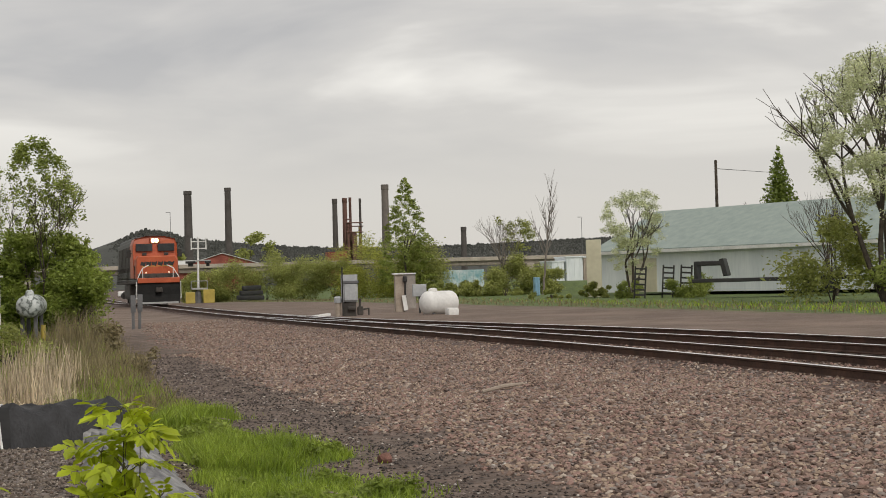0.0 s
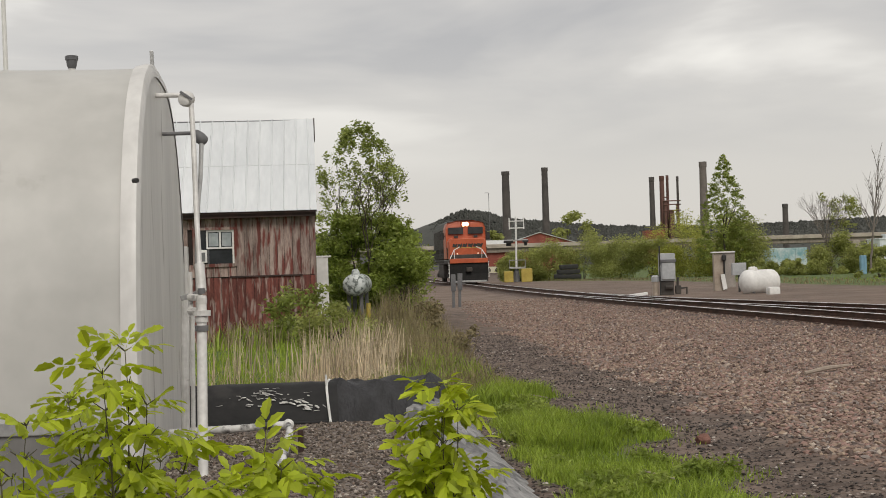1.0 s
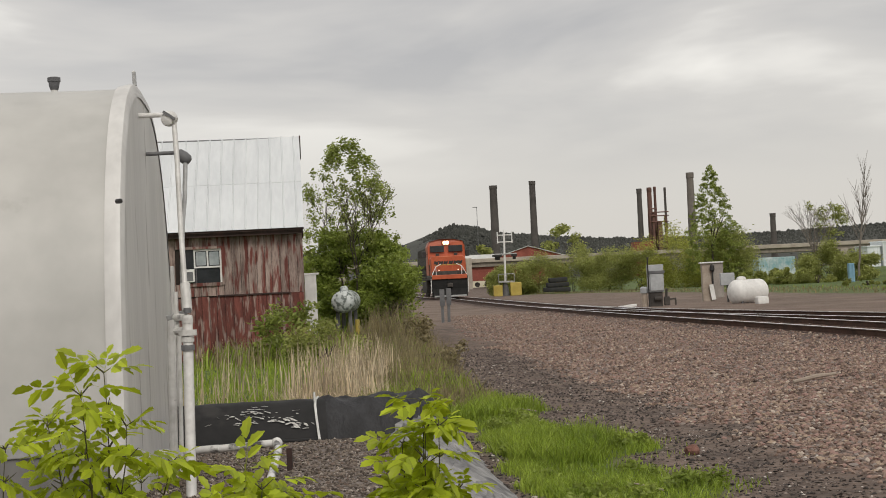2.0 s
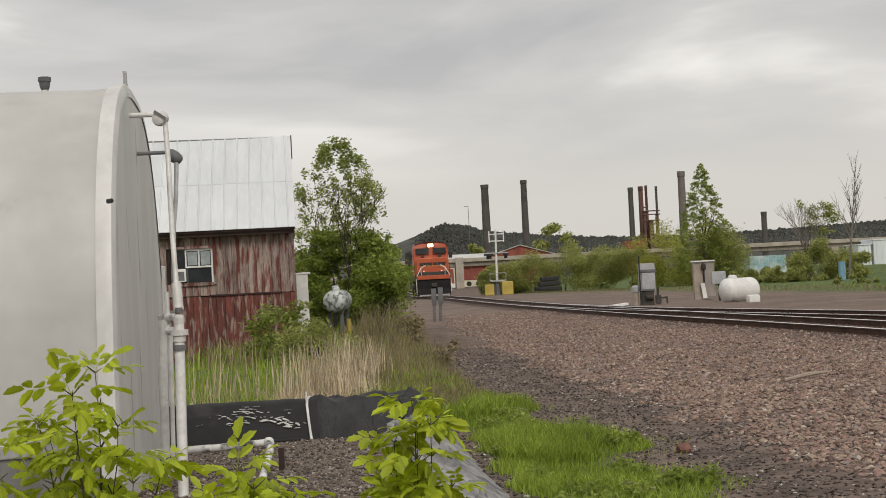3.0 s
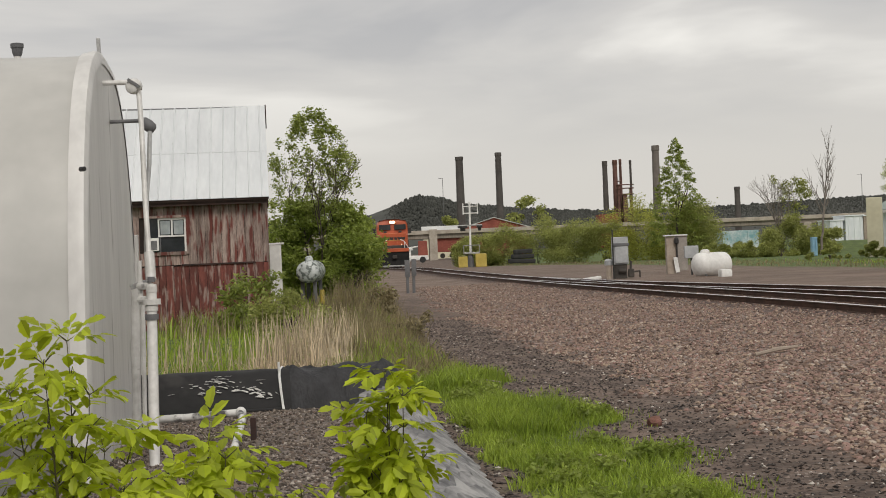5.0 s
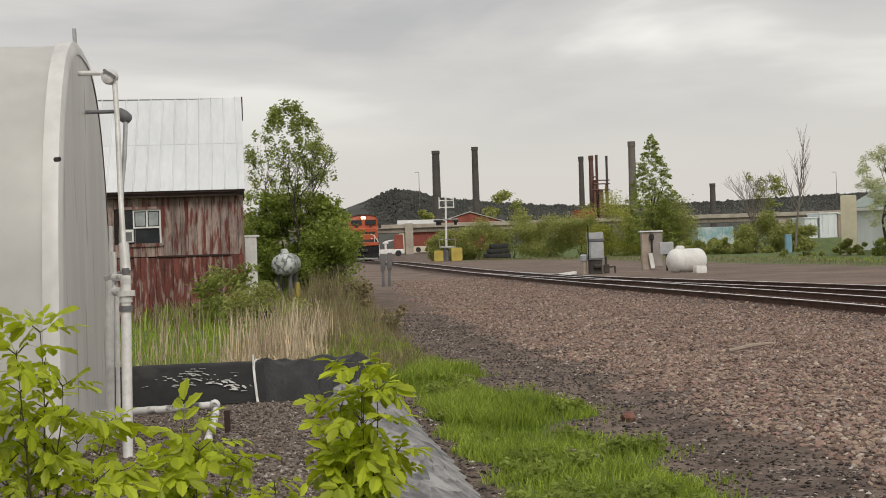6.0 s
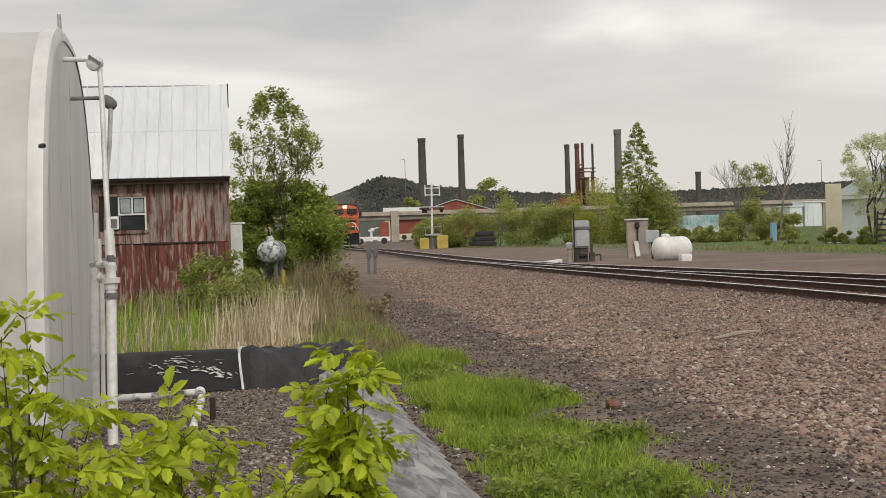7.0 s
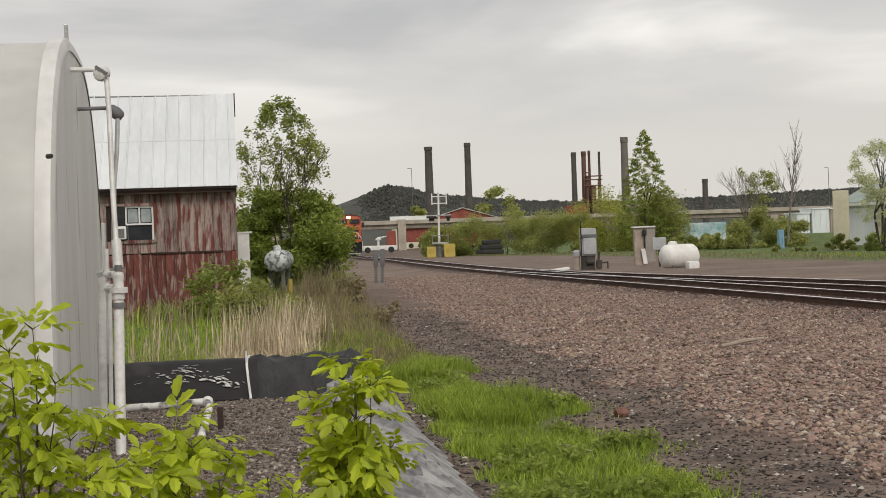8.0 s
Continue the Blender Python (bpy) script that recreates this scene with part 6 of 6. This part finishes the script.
    rod(bm, (0, 0, 11.2), (3.6, -4, 10.5), 0.03, 0.02, 6)
    part("wire", bm, M["grey_dark"], t)
    # vegetation along the far side of the lot
    rng = random.Random(77)
    spec = ((6.6, 141, 1.2, 2.3, "leaf_olive"), (7.9, 143, 1.6, 3.3, "leaf_olive"), (10.2, 143, 2.6, 3.8, "leaf_olive"), (13.5, 142, 3.0, 4.2, "leaf_olive"), (16.6, 139, 3.2, 4.0, "leaf_olive"), (19.3, 137, 2.8, 4.1, "leaf_olive"), (21.8, 135, 2.4, 5.9, "leaf_yellow"), (24.2, 131, 2.6, 5.2, "leaf_yellow"),
            (25.4, 126, 1.6, 4.4, "leaf_olive"), (28.0, 121, 1.6, 1.1, "leaf_olive"), (31.5, 117, 2.4, 3.0, "leaf_olive"), (33.2, 114, 1.4, 2.2, "leaf_olive"))
    for k, (x, y, rx, h, mt) in enumerate(spec):
        bush("shrub", "dense olive green shrub along the gravel lot" if mt != "leaf_yellow" else "tall yellow-green willow shrub along the gravel lot", (x, y), rx, h, mt, 13000, 0.085, 100 + k)
    # slender tree
    up = []
    for k in range(30):
        u = k / 29
        w = min(2.1, (1 - u) ** 0.8 * 2.9 + 0.08)
        for _ in range(3 + int(6 * w)):
            up.append(((rng.uniform(-w, w), rng.uniform(-w, w), 1.4 + 8.7 * u + rng.uniform(-0.2, 0.2)), (0.3, 0.3, 0.2)))
    tree("tree", "slender pointed tree with fresh leaves", (24.0, 125.0), 8.4, "leaf_mid", up, 11000, 0.10, 61, r=0.11, hollow=0.1, depth=2, spread=0.3)
    upswept("bare_tree", "bare grey tree with upswept twigs", (31.86, 110.0), 7.7, 62)
    tree("tree", "spreading tree just coming into leaf", (31.2, 119.0), 7.0, "leaf_olive", puffs(rng, 1.4, 4.9, 1.3, 1.4, 30, 0.42) + puffs(rng, 0.2, 4.4, 2.4, 2.2, 14, 0.3), 2600, 0.085, 63, stems=7, r=0.05, bark="bark_pale", depth=4, spread=0.5)
    # trees before the warehouse
    tree("tree", "pale fresh-leaved tree before the warehouse", (29.9, 84.0), 6.5, "leaf_pale", puffs(rng, 0.2, 4.7, 1.9, 1.8, 110, 0.33) + puffs(rng, 0.1, 2.6, 1.6, 1.2, 50, 0.26), 14000, 0.055, 64, stems=3, r=0.09, hollow=0.1)
    tree("bare_tree", "dark many-stemmed bare tree before the white wall", (36.0, 70.0), 5.6, "leaf_mid", [], 0, 0.1, 65, stems=7, r=0.05, depth=4, spread=0.35)
    tree("tree", "tall spreading tree with pale spring leaves and several trunks", (30.6, 55.0), 10.6, "leaf_pale", puffs(rng, 0.8, 7.0, 4.1, 3.6, 190, 0.5), 32000, 0.065, 66, stems=5, r=0.13, hollow=0.1, depth=4)
    tree("conifer", "small dark green conifer behind the spreading tree", (49.6, 105.0), 9, "leaf_dark", [((0, 0, 5.4 + k * 0.72), (1.75 - 0.22 * k, 1.75 - 0.22 * k, 0.6)) for k in range(8)], 4200, 0.15, 67)
    bush("shrub", "large dark green shrub beneath the spreading tree", (29.4, 57.5), 1.8, 3.4, "leaf_olive", 4200, 0.11, 120)
    bush("shrub", "dense green undergrowth beneath the tree", (32.0, 54.0), 2.0, 3.0, "leaf_mid", 3600, 0.11, 121)
    bush("shrub", "low green brush at the foot of the warehouse", (29.2, 82.0), 1.0, 1.1, "leaf_mid", 5000, 0.06, 122)
    bush("shrub", "low green brush at the foot of the warehouse", (31.4, 78.5), 1.4, 1.5, "leaf_mid", 7000, 0.06, 123)
    bush("shrub", "thin olive brush on the grass verge", (26.6, 90.0), 2.0, 0.6, "leaf_olive", 4000, 0.06, 124)
    for k, (x, y, h) in enumerate(((25.0, 113.0, 1.2), (27.2, 112.0, 1.3), (29.0, 110.5, 1.3), (28.7, 87.5, 0.9))):
        bush("shrub", "low hazy brush along the gravel lot", (x, y), 1.9 if k < 3 else 1.0, h, "leaf_olive", 7000, 0.065, 130 + k)
    def verge(x, y):
        e = np.interp(y, VERGE_Y, VERGE_X)
        return smooth01(-0.3, 0.6, x - e) * smooth01(9, 2.5, x - e)
    blades("field_grass", "rank pale green grass along the lot's far edge", scatter(16000, 8, 36, 40, 140, verge, 71, 1.0), 0.04, 0.2, 0.02, 0.7, "weeds", 72)
    blades("field_weeds", "green weeds along the lot's far edge", scatter(14000, 23, 36, 40, 140, verge, 73, 1.0), 0.04, 0.17, 0.02, 0.7, "grass", 74)


across()


# ---- the works, the bridge and the hills beyond ----
def chimney(x, y, z1, r, mat="stack", label="tall dark brick chimney of the far works"):
    t = thing("chimney", label, "chimney", pose(x, y, 0), "works chimneys")
    bm = bmesh.new()
    lathe(bm, [(0, r * 1.35), (z1 * 0.5, r * 1.15), (z1 - 1.5, r), (z1 - 1.4, r * 1.12), (z1, r * 1.12)], (0, 0, 0), (0, 0, 1), 18)
    part("shaft", bm, M[mat], t, smooth=True)


def distance():
    chimney(26.4, 600, 39.6, 1.5)
    chimney(42.4, 600, 40.7, 1.25)
    chimney(64.5, 450, 27.0, 0.75)
    chimney(67.6, 450, 27.2, 0.7, "stack_rust", "slim rusty chimney of the far works")
    chimney(69.6, 452, 27.5, 0.4, "stack_rust", "slim rusty chimney of the far works")
    chimney(72.4, 450, 27.0, 0.35)
    chimney(71.4, 400, 27.9, 0.95, "stack_pale", "tall grey chimney of the far works")
    chimney(140.2, 600, 22.8, 1.1)
    t = thing("process_tower", "rusty red process tower with pipework at the works", "tower", pose(69.5, 448, 0))
    bm = bmesh.new()
    for x, h, w in ((-1.4, 19.5, 0.35), (0.5, 16.6, 0.7), (2.4, 18.3, 0.35)):
        box(bm, x - w, x + w, -1, 1, 0, h, bevel=0.1)
    part("vessel", bm, M["stack_rust"], t)
    bm = bmesh.new()
    for z in (16.5, 18.3, 19.4):
        rod(bm, (-2.4, -1.2, z), (3.2, -1.2, z), 0.18)
    pipe(bm, [(-2.4, -1.2, 14), (-2.4, -1.2, 20.5), (-0.6, -1.2, 20.5)], 0.2)
    part("pipework", bm, M["stack_rust"], t)
    # concrete overpass
    t = thing("overpass", "long pale concrete road overpass on square piers", "bridge", pose(0, 260, 0))
    bm = bmesh.new()
    box(bm, -90, 120, 0.1, 9, 3.75, 4.6, bevel=0.08)
    part("deck", bm, M["concrete_dark"], t, "darker deck beam below the parapet")
    bm = bmesh.new()
    box(bm, -90, 120, -0.3, 0.1, 4.55, 5.25, bevel=0.08)
    part("parapet", bm, M["concrete"], t)
    for x in (-60, -38, -16, 6.3, 29, 51, 73, 95):
        bm = bmesh.new()
        box(bm, x - 0.7, x + 0.7, -0.6, 8, -0.1, 5.4 if abs(x - 6.3) < 1 else 3.9, bevel=0.06)
        part("pier", bm, M["concrete"], t)
    prism_house("long_shed", "low shed with pale roof edges and a red gable", pose(26.8, 300, 0, 0, 0, 90), 40, 14, 5.75, 2.1, "brick_red", "flat_roof")
    prism_house("low_shed", "low works shed with a pale grey roof", pose(5.2, 292, 0), 8.0, 9, 5.0, 1.4, "cream", "flat_roof")
    crate("control_house", "small pale flat-roofed works building", "building", pose(54.5, 380, 0), 5, 6, 9.2, "brick_red", 3)
    # dark red hopper wagon under the bridge and a parked white truck
    t = thing("railcar", "dark red hopper wagon standing under the overpass", "railway wagon", pose(11.5, 262, 0.2))
    bm = bmesh.new()
    box(bm, -5, 7, -1.4, 1.4, 1.1, 3.7, bevel=0.08)
    part("body", bm, M["brick_red"], t)
    for k in range(9):
        bm = bmesh.new()
        box(bm, -4.6 + k * 1.3, -4.35 + k * 1.3, -1.55, -1.4, 1.1, 3.7)
        part("rib", bm, M["brick_red"], t)
    for x in (-3.6, -1.9, 3.9, 5.6):
        bm = bmesh.new()
        rod(bm, (x, -0.8, 0.45), (x, 0.8, 0.45), 0.45, 0.45, 14)
        part("wheelset", bm, M["grime"], t)
    t = thing("pickup_truck", "white utility truck parked by the crossing", "truck", pose(1.7, 201, 0.05))
    bm = bmesh.new()
    box(bm, -2.4, 2.4, -1.0, 1.0, 0.35, 1.0, bevel=0.1)
    part("body", bm, M["white_paint"], t)
    bm = bmesh.new()
    box(bm, 1.0, 2.35, -0.95, 0.95, 0.95, 3.0, taper=0.1, bevel=0.12)
    part("cab", bm, M["brick_red"], t, "red cab")
    bm = bmesh.new()
    box(bm, -0.5, 0.3, -0.5, 0.5, 1.75, 2.0, bevel=0.08)
    box(bm, -0.25, 0.05, -0.3, 0.3, 0.9, 1.9, bevel=0.05)
    rod(bm, (-0.2, 0, 2.05), (1.3, 0, 2.3), 0.1, 0.08)
    part("crane", bm, M["white_paint"], t, "white folding crane")
    for x in (-1.6, 1.6):
        bm = bmesh.new()
        rod(bm, (x, -1.05, 0.42), (x, 1.05, 0.42), 0.42, 0.42, 16)
        part("wheel", bm, M["tyre"], t)
    # far ridges clad in dark woods: crowns packed on rounded slopes
    prof_x = [-700, -300, -120, -60, -30, -12, 2, 15, 30, 45, 60, 75, 110, 170, 230, 290, 400, 600, 900]
    prof_z = [30, 28, 26, 26, 27, 29, 36, 41, 38, 33, 32, 30, 27, 25, 26, 28, 30, 33, 31]
    bm = bmesh.new()
    rows = []
    for j, (dy, f) in enumerate(((-130, 0.0), (-70, 0.45), (-25, 0.85), (10, 1.0), (120, 0.7))):
        rows.append([bm.verts.new((x, 930 + dy, -1 + (np.interp(x, prof_x, prof_z) - 3) * f + 1)) for x in range(-700, 901, 20)])
    for p, q in zip(rows, rows[1:]):
        for k in range(len(p) - 1):
            bm.faces.new((p[k], p[k + 1], q[k + 1], q[k]))
    tagged(part("far_hill", bm, M["hill_wood"], None, "", True), "low wooded ridge on the horizon", "hill", kind="structure")
    r = np.random.default_rng(9)
    n = 26000
    x = r.uniform(-200, 480, n)
    u = r.uniform(0.1, 1, n)
    z = np.interp(x, prof_x, prof_z) * np.interp(u, [0, 0.4, 0.75, 1], [0, 0.45, 0.85, 1]) - 4.0
    y = 800 + 135 * u
    h = r.uniform(0.9, 1.9, n) * np.where(r.uniform(0, 1, n) > 0.96, 1.5, 1.0)
    k = 5
    a = np.linspace(0, math.tau, k, endpoint=False)
    ring = np.stack([np.cos(a), np.sin(a)], -1)
    lv = [(0.85, 0.0), (1.05, 0.35), (0.9, 0.7), (0.5, 0.95)]
    V = []
    for rr, zz in lv:
        w = (h * 0.5 * rr)[:, None] * r.uniform(0.7, 1.3, (n, k))
        V.append(np.stack([x[:, None] + ring[None, :, 0] * w, y[:, None] + ring[None, :, 1] * w, np.broadcast_to((z + h * zz)[:, None], (n, k)) + r.uniform(-0.5, 0.5, (n, k))], -1))
    V = np.stack(V, 1).reshape(n, -1, 3)
    F = []
    for L in range(3):
        for q in range(k):
            F.append((L * k + q, L * k + (q + 1) % k, (L + 1) * k + (q + 1) % k, (L + 1) * k + q))
    F = np.array(F)[None] + (np.arange(n) * 20)[:, None, None]
    ob = raw("far_woods", V.reshape(-1, 3), F.reshape(-1, 4), M["hill_wood"])
    ob.data.polygons.foreach_set("use_smooth", [True] * len(ob.data.polygons))
    tagged(ob, "dark distant woods along the ridge", "woods", kind="stuff")
    for k, (x, y, h) in enumerate(((29.8, 330, 13.0), (11, 340, 9.5))):
        rr = random.Random(k)
        tree("tree", "far round tree with yellow-green leaves", (x, y), h, "leaf_olive", puffs(rr, 0, h * 0.62, h * 0.36, h * 0.33, 16, h * 0.1), 1500, 0.4, 80 + k, r=0.25, group="far trees")
    for k, x in enumerate((22.5, 224, 290)):
        t = thing("lamp_mast", "thin far lamp mast on the ridge", "lamp mast", pose(x, 700, 0), "far masts")
        bm = bmesh.new()
        rod(bm, (0, 0, 0), (0, 0, 36 if k < 1 else 30), 0.14, 0.12, 6)
        rod(bm, (0, 0, 36 if k < 1 else 30), (-2, 0, 36 if k < 1 else 30), 0.12, 0.12, 6)
        part("mast", bm, M["grey_dark"], t)


distance()
motions()
